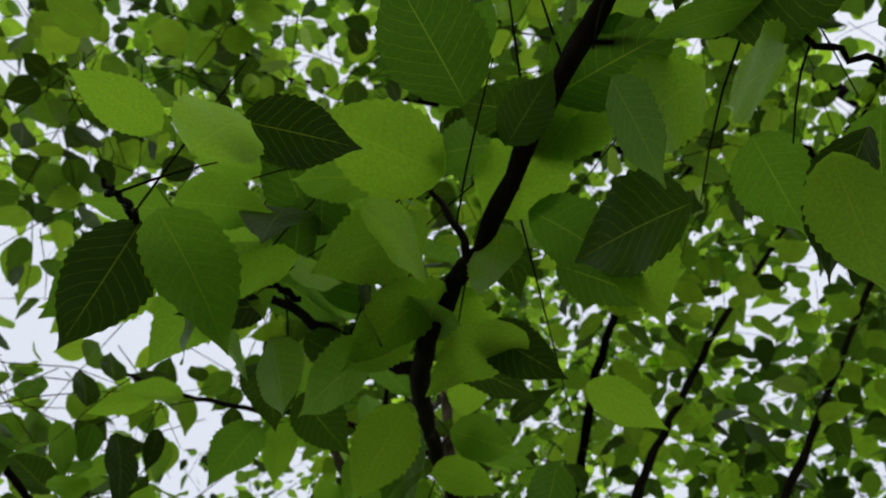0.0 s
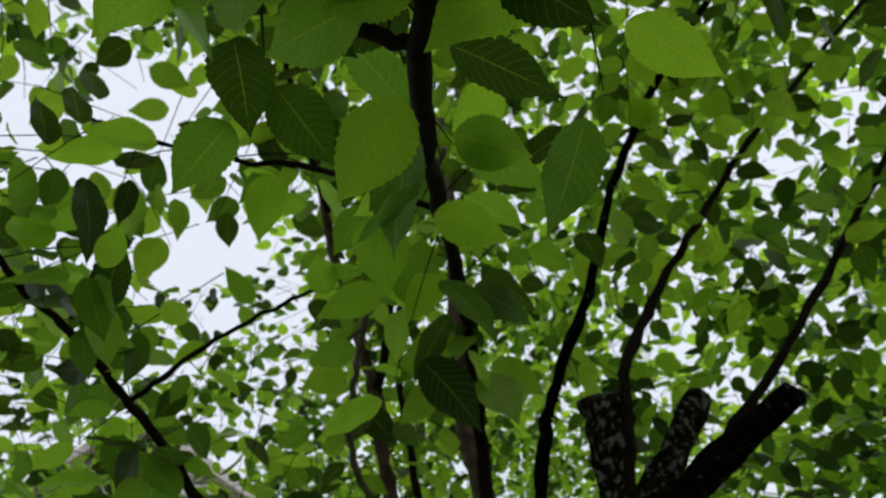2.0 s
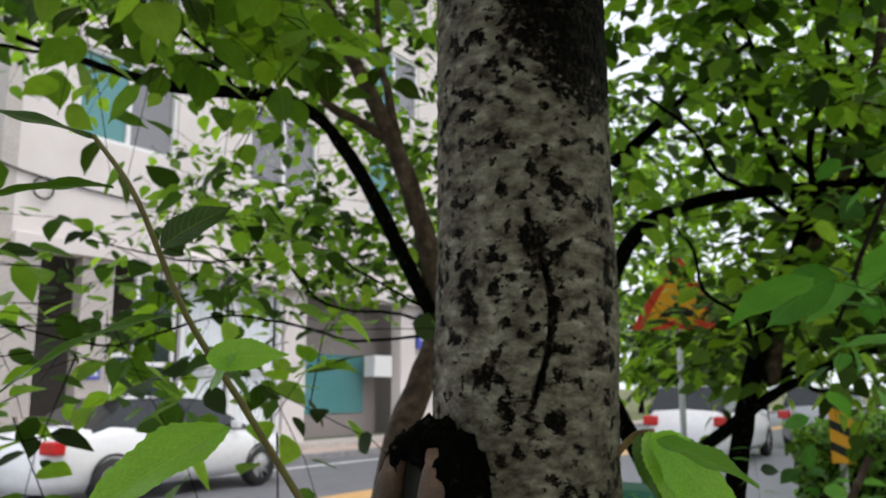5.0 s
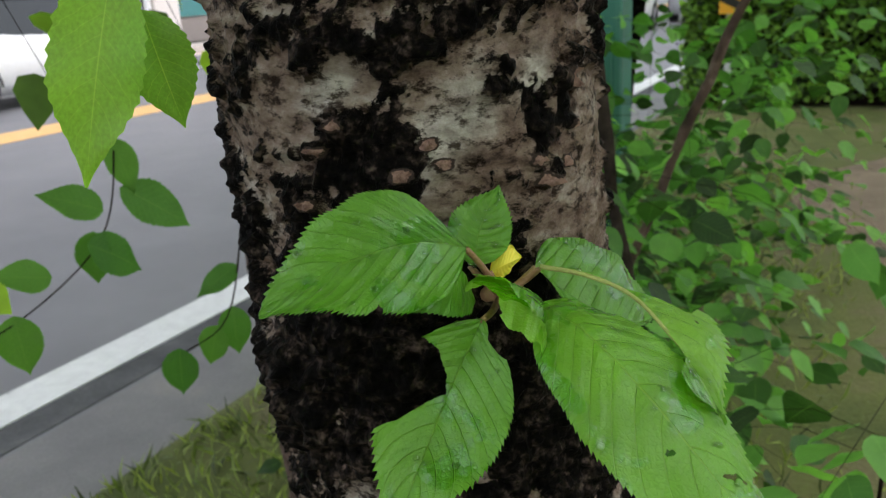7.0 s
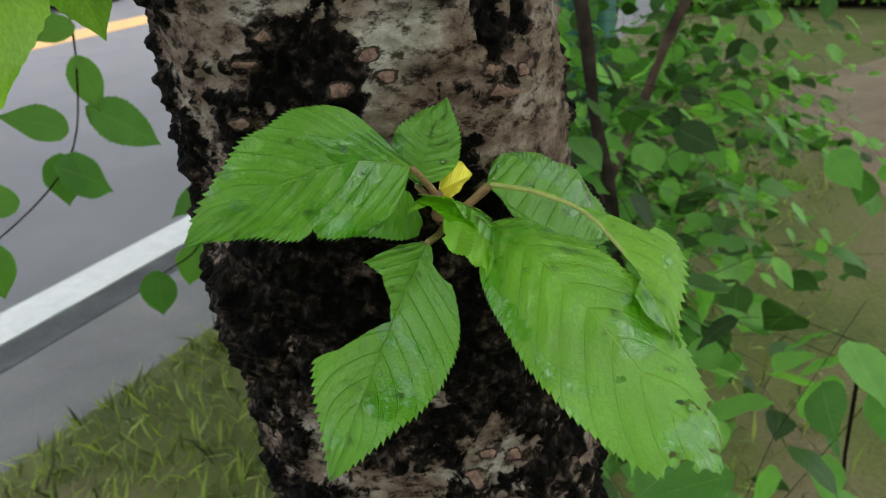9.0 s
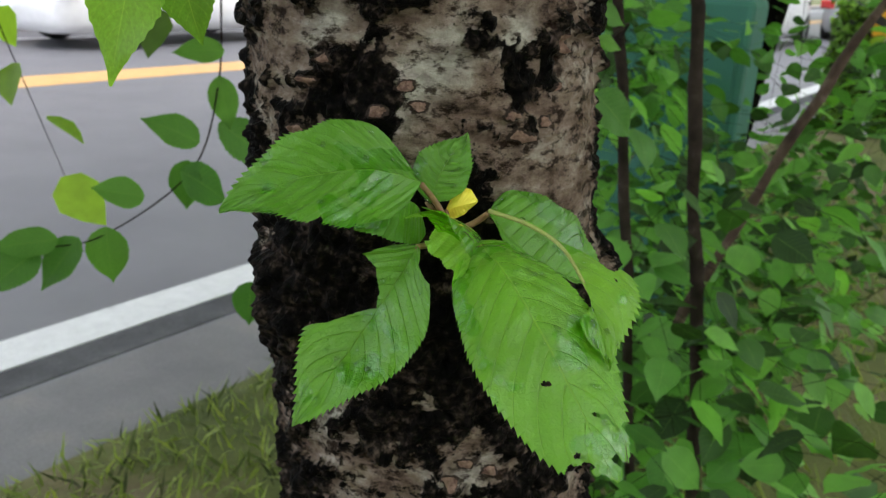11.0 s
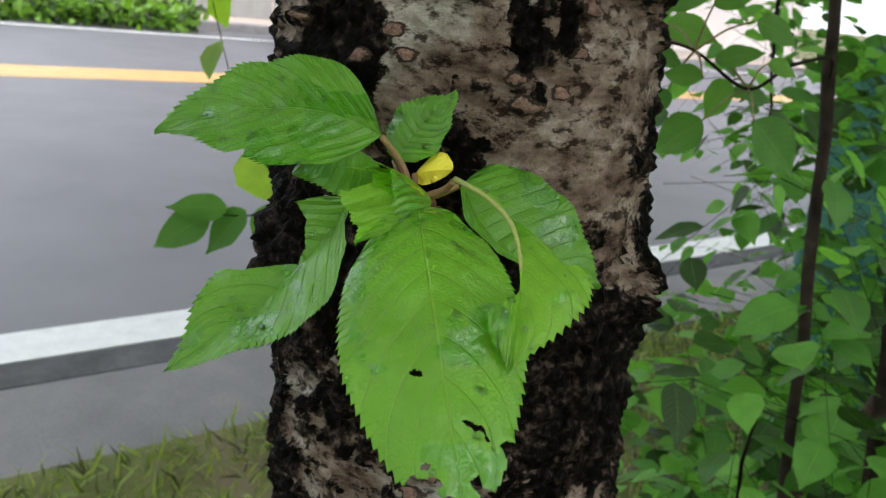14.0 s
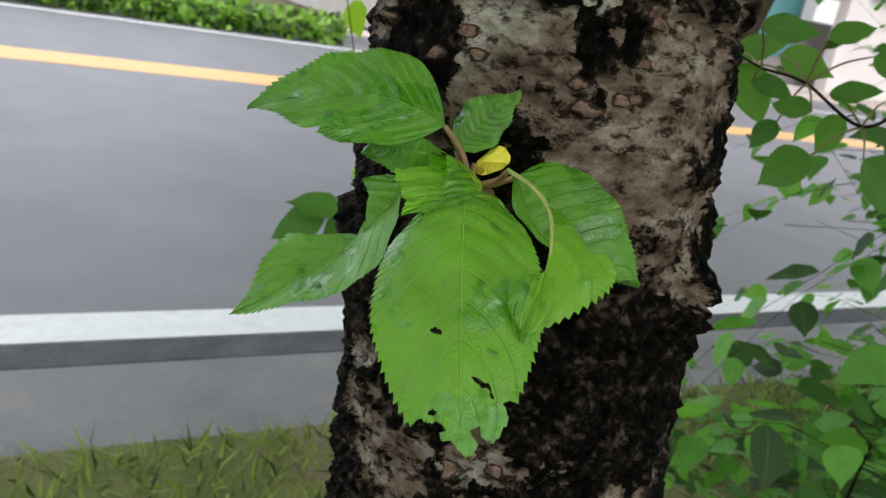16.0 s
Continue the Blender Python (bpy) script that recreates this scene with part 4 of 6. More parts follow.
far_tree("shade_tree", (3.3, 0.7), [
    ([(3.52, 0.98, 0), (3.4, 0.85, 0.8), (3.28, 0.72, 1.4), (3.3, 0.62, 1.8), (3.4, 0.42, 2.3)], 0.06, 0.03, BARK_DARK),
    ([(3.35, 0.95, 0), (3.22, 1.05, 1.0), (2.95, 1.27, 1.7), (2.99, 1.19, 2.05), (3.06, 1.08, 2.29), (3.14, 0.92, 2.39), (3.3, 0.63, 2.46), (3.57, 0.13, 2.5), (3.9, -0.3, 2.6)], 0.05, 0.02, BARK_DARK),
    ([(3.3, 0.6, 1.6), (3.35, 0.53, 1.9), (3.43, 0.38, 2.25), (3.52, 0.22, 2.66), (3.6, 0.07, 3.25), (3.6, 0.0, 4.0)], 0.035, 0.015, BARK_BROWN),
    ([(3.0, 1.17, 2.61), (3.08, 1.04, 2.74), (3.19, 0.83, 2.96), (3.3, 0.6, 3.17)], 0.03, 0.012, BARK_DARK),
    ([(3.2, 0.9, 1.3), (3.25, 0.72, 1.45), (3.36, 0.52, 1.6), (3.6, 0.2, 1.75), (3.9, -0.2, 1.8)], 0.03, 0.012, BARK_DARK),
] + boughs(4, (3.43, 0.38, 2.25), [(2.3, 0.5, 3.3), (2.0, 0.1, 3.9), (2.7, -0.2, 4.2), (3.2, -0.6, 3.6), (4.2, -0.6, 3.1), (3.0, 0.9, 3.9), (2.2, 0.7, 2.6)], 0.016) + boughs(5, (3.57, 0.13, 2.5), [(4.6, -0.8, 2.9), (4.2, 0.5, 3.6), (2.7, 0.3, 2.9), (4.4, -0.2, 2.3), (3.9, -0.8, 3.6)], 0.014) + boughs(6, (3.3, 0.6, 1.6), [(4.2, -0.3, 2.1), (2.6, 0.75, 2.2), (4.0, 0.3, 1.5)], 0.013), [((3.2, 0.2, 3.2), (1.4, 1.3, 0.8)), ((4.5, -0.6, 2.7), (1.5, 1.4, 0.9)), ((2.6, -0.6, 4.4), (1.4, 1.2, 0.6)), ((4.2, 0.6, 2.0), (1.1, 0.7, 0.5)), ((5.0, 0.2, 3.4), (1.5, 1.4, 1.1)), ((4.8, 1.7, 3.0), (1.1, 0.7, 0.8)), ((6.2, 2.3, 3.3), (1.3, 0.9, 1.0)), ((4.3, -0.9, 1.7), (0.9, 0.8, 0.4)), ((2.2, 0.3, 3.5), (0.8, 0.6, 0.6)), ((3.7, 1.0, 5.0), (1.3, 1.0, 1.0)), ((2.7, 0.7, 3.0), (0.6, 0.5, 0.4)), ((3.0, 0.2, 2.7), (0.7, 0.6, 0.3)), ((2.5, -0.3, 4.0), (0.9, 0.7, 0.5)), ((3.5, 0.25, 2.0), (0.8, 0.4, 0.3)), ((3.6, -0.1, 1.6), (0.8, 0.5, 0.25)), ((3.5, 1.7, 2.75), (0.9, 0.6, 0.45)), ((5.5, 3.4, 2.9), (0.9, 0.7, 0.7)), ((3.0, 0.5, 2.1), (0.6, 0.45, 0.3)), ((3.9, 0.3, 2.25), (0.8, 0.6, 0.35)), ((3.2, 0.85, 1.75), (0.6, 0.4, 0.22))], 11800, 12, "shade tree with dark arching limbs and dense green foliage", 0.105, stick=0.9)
far_tree("tall_tree", (1, -2), [
    ([(2.0, -2.9, 0), (1.9, -2.8, 1.5), (1.6, -2.5, 3.0), (1.2, -1.9, 4.5), (0.9, -1.6, 6)], 0.09, 0.03, BARK_DARK),
    ([(1.3, -2.1, 4.2), (0.4, -0.9, 5.0), (0.0, 0.6, 5.6), (-0.6, 1.6, 6.2)], 0.035, 0.012, BARK_DARK),
    ([(0.4, -0.9, 5.0), (-0.6, 0.2, 5.4), (-1.3, 1.0, 5.8)], 0.02, 0.008, BARK_DARK),
], [((0.6, -1.2, 5.0), (1.9, 1.5, 0.9)), ((1.5, -1.3, 3.9), (1.3, 1.1, 0.8)), ((0.1, 0.3, 5.3), (1.5, 1.1, 0.6)), ((1.4, 0.9, 5.6), (1.6, 1.2, 0.8)), ((-0.9, -0.4, 4.9), (1.0, 0.9, 0.5)), ((-1.3, 0.9, 4.9), (0.9, 0.9, 0.5)), ((0.9, -0.4, 3.6), (0.7, 0.6, 0.5)), ((0.0, -1.7, 4.4), (0.9, 0.8, 0.5))], 7600, 13, "tall tree with a wide crown of leaves overhead", 0.098, stick=0.6)
for k, (tx, ty, count) in enumerate(((7.5, -1.2, 6000), (9.5, 0.4, 5000), (6.0, -3.6, 4500), (13.0, -1.5, 4500), (17.0, 0.3, 4000), (21, 1.0, 4000))):
    sc = 1.0 + 0.18 * k
    far_tree("street_or_shading_tree", (tx, ty), [
        ([(tx, ty, 0), (tx - 0.1, ty + 0.05, 1.2), (tx, ty + 0.1, 2.4), (tx + 0.2, ty, 4.2)], 0.09, 0.03, BARK_DARK),
        ([(tx, ty + 0.05, 1.6), (tx - 0.6, ty + 0.6, 2.6), (tx - 1.3, ty + 1.0, 3.2)], 0.045, 0.015, BARK_DARK),
        ([(tx, ty + 0.05, 1.8), (tx + 0.2, ty - 0.8, 2.7), (tx + 0.1, ty - 1.6, 3.3)], 0.045, 0.015, BARK_DARK),
    ], [((tx, ty, 3.6), (2.2, 2.0, 1.3)), ((tx - 0.5, ty + 0.9, 2.5), (1.3, 0.9, 0.7)), ((tx + 0.2, ty - 1.3, 2.5), (1.4, 1.1, 0.8)), ((tx, ty, 5.6), (2.2, 2.2, 1.2)), ((tx, ty + 2.0, 3.6), (1.6, 1.0, 1.1))], int(count * 0.6), 30 + k, "tree in full green leaf, at the roadside or added unseen for shade", 0.115 * sc)


# trees farther off, and unseen ones added round and behind the path for shade
for k, (tx, ty, h, r, count) in enumerate(((38, 9, 8, 3.5, 2600), (46, 3, 10, 4.0, 2600), (34, -4, 9, 4.0, 2600), (60, 12, 11, 5.0, 2600), (29, 9.8, 6, 2.4, 2200), (52, 20, 11, 5, 2200), (26, 7.6, 5, 1.7, 1800))):
    far_tree("distant_tree", (tx, ty), [([(tx, ty, 0), (tx, ty, h * 0.3), (tx + 0.3, ty, h * 0.7)], 0.2, 0.08, BARK_DARK)], [((tx, ty, h * 0.55), (r, r, h * 0.4))], count, 90 + k, "distant tree in full green leaf", 0.42)
for k, (tx, ty) in enumerate(((-3.6, -2.4), (-4.6, 0.6), (-1.2, -4.2), (3.2, -5.4), (-6.0, -5.0))):
    far_tree("street_or_shading_tree", (tx, ty), [([(tx, ty, 0), (tx + 0.1, ty, 1.5), (tx, ty + 0.1, 3.4)], 0.09, 0.04, BARK_DARK), ([(tx, ty, 1.7), (tx + 0.7, ty + 0.5, 2.8), (tx + 1.2, ty + 0.9, 3.6)], 0.045, 0.015, BARK_DARK)],
             [((tx, ty, 3.6), (2.0, 1.9, 1.5)), ((tx, ty, 2.2), (1.4, 1.4, 0.7)), ((tx + 0.5, ty + 0.5, 5.2), (2.0, 2.0, 1.0))], 2600, 70 + k, "tree in full green leaf, at the roadside or added unseen for shade", 0.17)


# ---- leaf sprout on the trunk ----
def bezier(a, b, c, u):
    """A curve from a to c that passes b half way."""
    k = 2 * b - 0.5 * (a + c)
    return (1 - u) ** 2 * a + 2 * u * (1 - u) * k + u * u * c


def inside(poly, u, v):
    hit = False
    for (a, b), (c, d) in zip(poly, poly[1:] + poly[:1]):
        if (b > v) != (d > v) and u < (c - a) * (v - b) / (d - b) + a:
            hit = not hit
    return hit


def broad_leaf(name, base, mid, tip, left, right, mat, parent, cuts=(), teeth=26, bulge=0.1, belly=0.42, seed=0, label="", full=0.75, tooth_size=0.0011):
    """One serrated leaf by its base, the middle of its midrib, its tip and its widest points on both sides; cuts are eaten holes in (along, across)."""
    base, mid, tip, left, right = (np.array(p, float) for p in (base, mid, tip, left, right))
    fine = 8
    seg, half = teeth * fine, 54 if cuts else 22
    us, vs = np.linspace(0, 1, seg + 1), np.linspace(-1, 1, 2 * half + 1)
    length = np.linalg.norm(tip - base)
    verts, uvs = [], []
    rngl = np.random.default_rng(seed)
    amp = rngl.uniform(0.55, 1.25, teeth + 2)
    shift = rngl.uniform(0, 1, teeth + 2)
    nor = np.cross(tip - base, right - left)
    nor /= np.linalg.norm(nor)
    centre = bezier(base, mid, tip, belly)
    along = (tip - base) / length
    for k, u in enumerate(us):
        p = bezier(base, mid, tip, u)
        prof = (math.sin(math.pi * u ** (math.log(0.5) / math.log(belly)))) ** full if 0 < u < 1 else 0.0
        prof *= 1 - 0.25 * max(0.0, u - 0.7) / 0.3
        tooth = (k % fine) / fine
        saw = tooth ** 1.4 - 0.35
        for v in vs:
            side = (left - centre) if v < 0 else (right - centre)
            w = side * abs(v)
            out = side / np.linalg.norm(side)
            rim = abs(v) ** 14
            size = tooth_size * amp[k // fine] * min(1.0, 6 * u, 9 * (1 - u) + 0.15)
            # quilting between the side veins, and a slow wave along the margin
            vein = math.sin((u - 0.20 * abs(v) ** 1.2) * 2 * math.pi * 10.5)
            ripple = 0.0008 * noise.noise(Vector((u * length * 130, v * 1.9, seed * 5.0))) + 0.00013 * vein * min(1, abs(v) * 3) * (1 - 0.6 * abs(v)) + 0.0011 * math.sin(u * 9 + v * 3 + seed) * v * v + 0.0006 * math.sin(u * 23 + seed * 2.1 + (v > 0)) * abs(v) ** 3
            q = p + w * prof + out * size * saw * rim + along * size * 0.9 * tooth * rim + nor * (length * bulge * (abs(v) - v * v) * prof + ripple * min(1.0, 8 * u))
            verts.append(q)
            uvs.append((u, v))
    cols = 2 * half + 1
    faces = []
    for k in range(seg):
        for c in range(2 * half):
            uc, vc = (k + 0.5) / seg, (c + 0.5 - half) / half
            uj, vj = uc + 0.003 * noise.noise(Vector((uc * 40, vc * 20, seed))), vc + 0.015 * noise.noise(Vector((uc * 40, vc * 20, seed + 9)))
            if any(inside(poly, uj, vj) for poly in cuts):
                continue
            a = k * cols + c
            faces.append((a, a + cols, a + cols + 1, a + 1))
    return piece(name, mesh_of(name, np.array(verts), faces, mat, np.array(uvs)), parent, None, label)


def stalk(name, pts, r0, r1, mat, parent, label=""):
    path = spline(pts, 6)
    v, f = tube_data(path, np.linspace(r0, r1, len(path)), 10)
    return piece(name, mesh_of(name, v, f, mat), parent, None, label)


sprout = stalk("sprout", [(-0.045, -0.045, 1.190), (-0.056, -0.052, 1.195), (-0.0655, -0.0595, 1.1985)], 0.003, 0.002, STEM_RED, cherry, "young leafy sprout on the trunk")
broad_leaf("leaf", (-0.0745, -0.0529, 1.2161), (-0.0973, -0.0368, 1.2207), (-0.1257, -0.016, 1.2094), (-0.1089, -0.0522, 1.2092), (-0.0818, -0.0285, 1.2341), LEAF_SPROUT_SHADED, sprout,
           [[(0.470, -1.3), (0.455, -0.99), (0.438, -0.94), (0.42, -0.88), (0.385, -0.97), (0.375, -1.3)]], 38, 0.05, 0.258, 1, "broad green leaf with wet patches", 0.659)
broad_leaf("leaf", (-0.0685, -0.0521, 1.2085), (-0.0600, -0.0509, 1.2178), (-0.0505, -0.0536, 1.2295), (-0.0640, -0.0415, 1.2192), (-0.0592, -0.0605, 1.2146), LEAF_SPROUT_SHADED, sprout, (), 24, 0.05, 0.453, 2, "", 0.78, 0.0006)
broad_leaf("leaf", (-0.0627, -0.0548, 1.205), (-0.0609, -0.059, 1.207), (-0.0549, -0.0622, 1.2079), (-0.0566, -0.0573, 1.2119), (-0.0601, -0.0571, 1.2022), LEAF_YELLOW, sprout, (), 10, 0.08, 0.449, 3, "small yellow leaf", 0.6, 0.0001)
broad_leaf("leaf", (-0.0907, -0.0648, 1.2015), (-0.1023, -0.0571, 1.1786), (-0.1364, -0.0577, 1.1567), (-0.1077, -0.042, 1.1868), (-0.1064, -0.0778, 1.1768), LEAF_SPROUT_SHADED, sprout,
           [[(0.19, -1.3), (0.206, -0.91), (0.241, -0.51), (0.35, -0.16), (0.416, -0.07), (0.438, -0.04), (0.491, -0.24), (0.566, -0.46), (0.606, -0.6), (0.656, -0.97), (0.66, -1.3)], [(-0.01, 1.3), (0.003, 0.9), (0.034, 0.58), (0.097, 0.45), (0.144, 0.75), (0.16, 1.3)]], 40, 0.05, 0.46, 4, "half-eaten green leaf", 0.811)
broad_leaf("leaf", (-0.075, -0.0741, 1.2013), (-0.0918, -0.1038, 1.1945), (-0.1065, -0.1439, 1.1591), (-0.1151, -0.105, 1.1795), (-0.075, -0.1199, 1.1876), LEAF_SPROUT, sprout,
           [[(0.734, -0.35), (0.732, -0.29), (0.741, -0.22), (0.753, -0.22), (0.747, -0.31), (0.741, -0.35)], [(0.847, 0.15), (0.846, 0.21), (0.859, 0.35), (0.862, 0.45), (0.884, 0.55), (0.891, 0.59), (0.894, 0.56), (0.874, 0.47), (0.868, 0.34), (0.856, 0.21)], [(0.903, -0.57), (0.9, -0.5), (0.909, -0.41), (0.913, -0.55), (0.909, -0.6)],
            [(0.925, -1.3), (0.922, -0.97), (0.912, -0.82), (0.912, -0.74), (0.922, -0.71), (0.925, -0.6), (0.925, -0.46), (0.934, -0.38), (0.944, -0.34), (0.944, -0.49), (0.953, -0.52), (0.962, -0.5), (0.966, -0.2), (0.978, -0.14), (0.991, 0.19), (0.988, 0.55), (0.972, 0.59), (0.956, 0.31), (0.947, 0.23), (0.944, 0.33), (0.941, 0.45), (0.959, 0.56), (0.962, 0.73), (0.969, 1.3), (1.1, 1.3), (1.1, -1.3)], [(0.919, 1.3), (0.917, 0.97), (0.906, 0.86), (0.897, 0.78), (0.891, 0.85), (0.888, 1.3)]],
           46, 0.045, 0.639, 5, "large green leaf with an eaten tip and holes", 0.444)
broad_leaf("leaf", (-0.0536, -0.0662, 1.2048), (-0.0506, -0.088, 1.1897), (-0.0222, -0.0975, 1.1805), (-0.0603, -0.0876, 1.1941), (-0.0303, -0.0775, 1.2067), LEAF_SPROUT_SHADED, sprout, (), 36, 0.07, 0.397, 6, "", 0.653, 0.0008)
broad_leaf("leaf", (-0.0606, -0.0702, 1.2071), (-0.0628, -0.0993, 1.2021), (-0.0875, -0.1299, 1.1804), (-0.0857, -0.1191, 1.1906), (-0.0547, -0.1206, 1.1951), LEAF_SPROUT, sprout,
           [[(-0.01, -1.3), (-0.01, -0.06), (0.40, -0.03), (0.76, -0.01), (0.744, -0.3), (0.60, -0.97), (0.59, -1.3)], [(-0.01, 0.05), (0.40, 0.05), (0.447, 0.11), (0.503, 0.38), (0.594, 0.6), (0.597, 0.68), (0.578, 0.83), (0.61, 0.97), (0.615, 1.3), (-0.01, 1.3)], [(0.64, 0.58), (0.643, 0.63), (0.653, 0.64), (0.654, 0.6)]], 36, 0.04, 0.616, 7, "half-eaten green leaf with a bare midrib", 1.186)
broad_leaf("leaf", (-0.071, -0.0512, 1.2044), (-0.0849, -0.0521, 1.2122), (-0.0977, -0.046, 1.2042), (-0.0799, -0.0552, 1.1971), (-0.086, -0.05, 1.213), LEAF_SPROUT_SHADED, sprout, (), 24, 0.05, 0.407, 8, "", 0.733, 0.0006)
broad_leaf("leaf", (-0.0722, -0.0552, 1.2069), (-0.0711, -0.0749, 1.2013), (-0.1005, -0.0855, 1.1971), (-0.0991, -0.0714, 1.2076), (-0.0808, -0.0676, 1.2086), LEAF_SPROUT, sprout, [[(0.375, -1.3), (0.375, -0.91), (0.309, -0.78), (0.253, -0.6), (0.197, -0.55), (0.109, -0.51), (0.05, -1.3)]], 24, 0.05, 0.315, 9, "torn strip of green leaf", 0.688, 0.0006)
HUB = (-0.0655, -0.0595, 1.1985)
for pts in ([HUB, (-0.070, -0.068, 1.2005), (-0.075, -0.0741, 1.2010)], [HUB, (-0.0605, -0.066, 1.2030), (-0.0606, -0.0702, 1.2068)], [HUB, (-0.0595, -0.063, 1.2010), (-0.0536, -0.0662, 1.2046)], [HUB, (-0.068, -0.055, 1.208), (-0.0745, -0.0529, 1.2158)],
            [HUB, (-0.067, -0.054, 1.204), (-0.0672, -0.0501, 1.2080)], [HUB, (-0.078, -0.062, 1.1985), (-0.0907, -0.0648, 1.2012)], [HUB, (-0.064, -0.057, 1.202), (-0.0627, -0.0548, 1.205)]):
    stalk("leaf_stalk", pts, 0.0012, 0.0009, STEM_RED, sprout)


# ---- pruned stub, shoots and hanging leaves on the cherry ----
def leaf_piece(base, tip, mat_mesh, parent, width=1.0, up=(0, 0, 1)):
    """A single leaf from base to tip, its upper face towards up."""
    b, t = Vector(base), Vector(tip)
    x = (t - b).normalized()
    y = Vector(up).cross(x).normalized()
    m = Matrix((x, y, x.cross(y))).transposed().to_4x4()
    m.translation = b
    s = (t - b).length
    return piece("leaf", mat_mesh, parent, m @ Matrix.Diagonal((s, s * width, s, 1)))


def pruned_stub():
    c, out = Vector((-0.050, 0.024, 1.493)), Vector((-0.96, 0.16, 0.12)).normalized()
    side = out.cross(Vector((0, 0, 1))).normalized()
    upv = side.cross(out)
    rings = [(0.0, 0.046), (0.02, 0.048), (0.036, 0.047), (0.050, 0.042), (0.057, 0.034), (0.056, 0.026)]
    sides = 72
    ds = np.linspace(0, 1, 18)
    rings = [(float(np.interp(s, np.linspace(0, 1, 6), [q[0] for q in rings])), float(np.interp(s, np.linspace(0, 1, 6), [q[1] for q in rings]))) for s in ds]
    verts = []
    for d, r in rings:
        for k in range(sides):
            a = 2 * math.pi * k / sides
            p = c + out * d + (side * math.cos(a) * 0.82 + upv * math.sin(a) * 1.35) * r
            q = p * 70
            verts.append(p + out * (0.004 * noise.noise(q) + 0.003 * noise.noise(q * 4)) + (p - c - out * d) * (0.16 * noise.noise(q * 1.7) + 0.06 * noise.noise(q * 4.3)))
    faces = [(i * sides + k, i * sides + (k + 1) % sides, (i + 1) * sides + (k + 1) % sides, (i + 1) * sides + k) for i in range(len(rings) - 1) for k in range(sides)]
    stub = piece("stub", mesh_of("stub", np.array([tuple(v) for v in verts]), np.array(faces), BARK_DARK), cherry, None, "pruned branch stub with a callus ring")
    # two lips of callus and the sunken grey wood between them
    for sgn in (-1, 1):
        pts = [c + out * (0.053 - 0.004 * abs(s)) + side * sgn * (0.0215 - 0.006 * s * s) + upv * s * 0.042 for s in np.linspace(-1, 1, 7)]
        v, f = tube_data(spline([tuple(p) for p in pts], 5), 0.0085 * np.sin(np.linspace(0.5, math.pi - 0.5, 31)) + 0.002, 12, 0.15, np.random.default_rng(3))
        piece("callus", mesh_of("callus", v, f, CALLUS), stub, None, "reddish-brown callus lip")
    verts, faces = [], []
    for i in range(7):
        for j in range(9):
            u, w = i / 6 * 2 - 1, j / 8 * 2 - 1
            p = c + out * (0.046 - 0.006 * (1 - u * u)) + side * u * 0.02 * math.sqrt(max(0.05, 1 - w * w)) + upv * w * 0.048
            verts.append(tuple(p))
    faces = [(i * 9 + j, (i + 1) * 9 + j, (i + 1) * 9 + j + 1, i * 9 + j + 1) for i in range(6) for j in range(8)]
    piece("cut_wood", mesh_of("cut_wood", np.array(verts), np.array(faces), CUT_WOOD), stub, None, "weathered dark grey cut wood")


pruned_stub()
STEM_GREEN = speckled("stem_green", [(0.3, (0.16, 0.11, 0.05)), (0.7, (0.22, 0.20, 0.07))], 60, 0.5)
PALE = leaf_material("leaf_pale", (0.11, 0.23, 0.025), (0.17, 0.31, 0.035), (1.1, 1.2, 0.6), 0.4, per_object=True)
pale_mesh = [mesh_of("leaf", v, f, PALE, u) for v, f, u in FINE_BLADES]
dark_mesh = [mesh_of("leaf", v, f, LEAF_DROOP, u) for v, f, u in FINE_BLADES]

shoot = stalk("young_shoot", [(-0.06, 0.045, 1.40), (-0.11, 0.052, 1.44), (-0.166, 0.051, 1.501), (-0.22, 0.057, 1.57), (-0.264, 0.054, 1.617), (-0.303, 0.047, 1.671), (-0.324, 0.053, 1.698)], 0.0028, 0.0011, STEM_GREEN, cherry, "young upright leafy shoot")
for k, (a, b, w, u) in enumerate((((-0.323, 0.053, 1.697), (-0.385, 0.080, 1.708), 0.9, (0.4, -0.3, 1)), ((-0.312, 0.052, 1.675), (-0.362, 0.084, 1.672), 0.7, (0.2, 0.0, 1)), ((-0.289, 0.045, 1.648), (-0.268, 0.020, 1.676), 1.3, (-0.8, -0.4, 0.4)),
                                  ((-0.281, 0.045, 1.615), (-0.352, 0.088, 1.600), 0.8, (0.3, -0.1, 1)), ((-0.262, 0.040, 1.595), (-0.238, 0.006, 1.598), 1.2, (-0.8, -0.5, 0.5)), ((-0.240, 0.045, 1.560), (-0.318, 0.070, 1.524), 1.0, (0.2, -0.5, 1)), ((-0.250, 0.05, 1.58), (-0.262, 0.020, 1.598), 1.1, (-0.8, -0.4, 0.5)))):
    leaf_piece(a, b, pale_mesh[k % 6], shoot, w * 0.62, u)
spur = stalk("leafy_spur", [(0.01, -0.058, 1.53), (0.016, -0.075, 1.548), (0.005, -0.092, 1.552)], 0.003, 0.0015, STEM_RED, cherry, "short leafy spur")
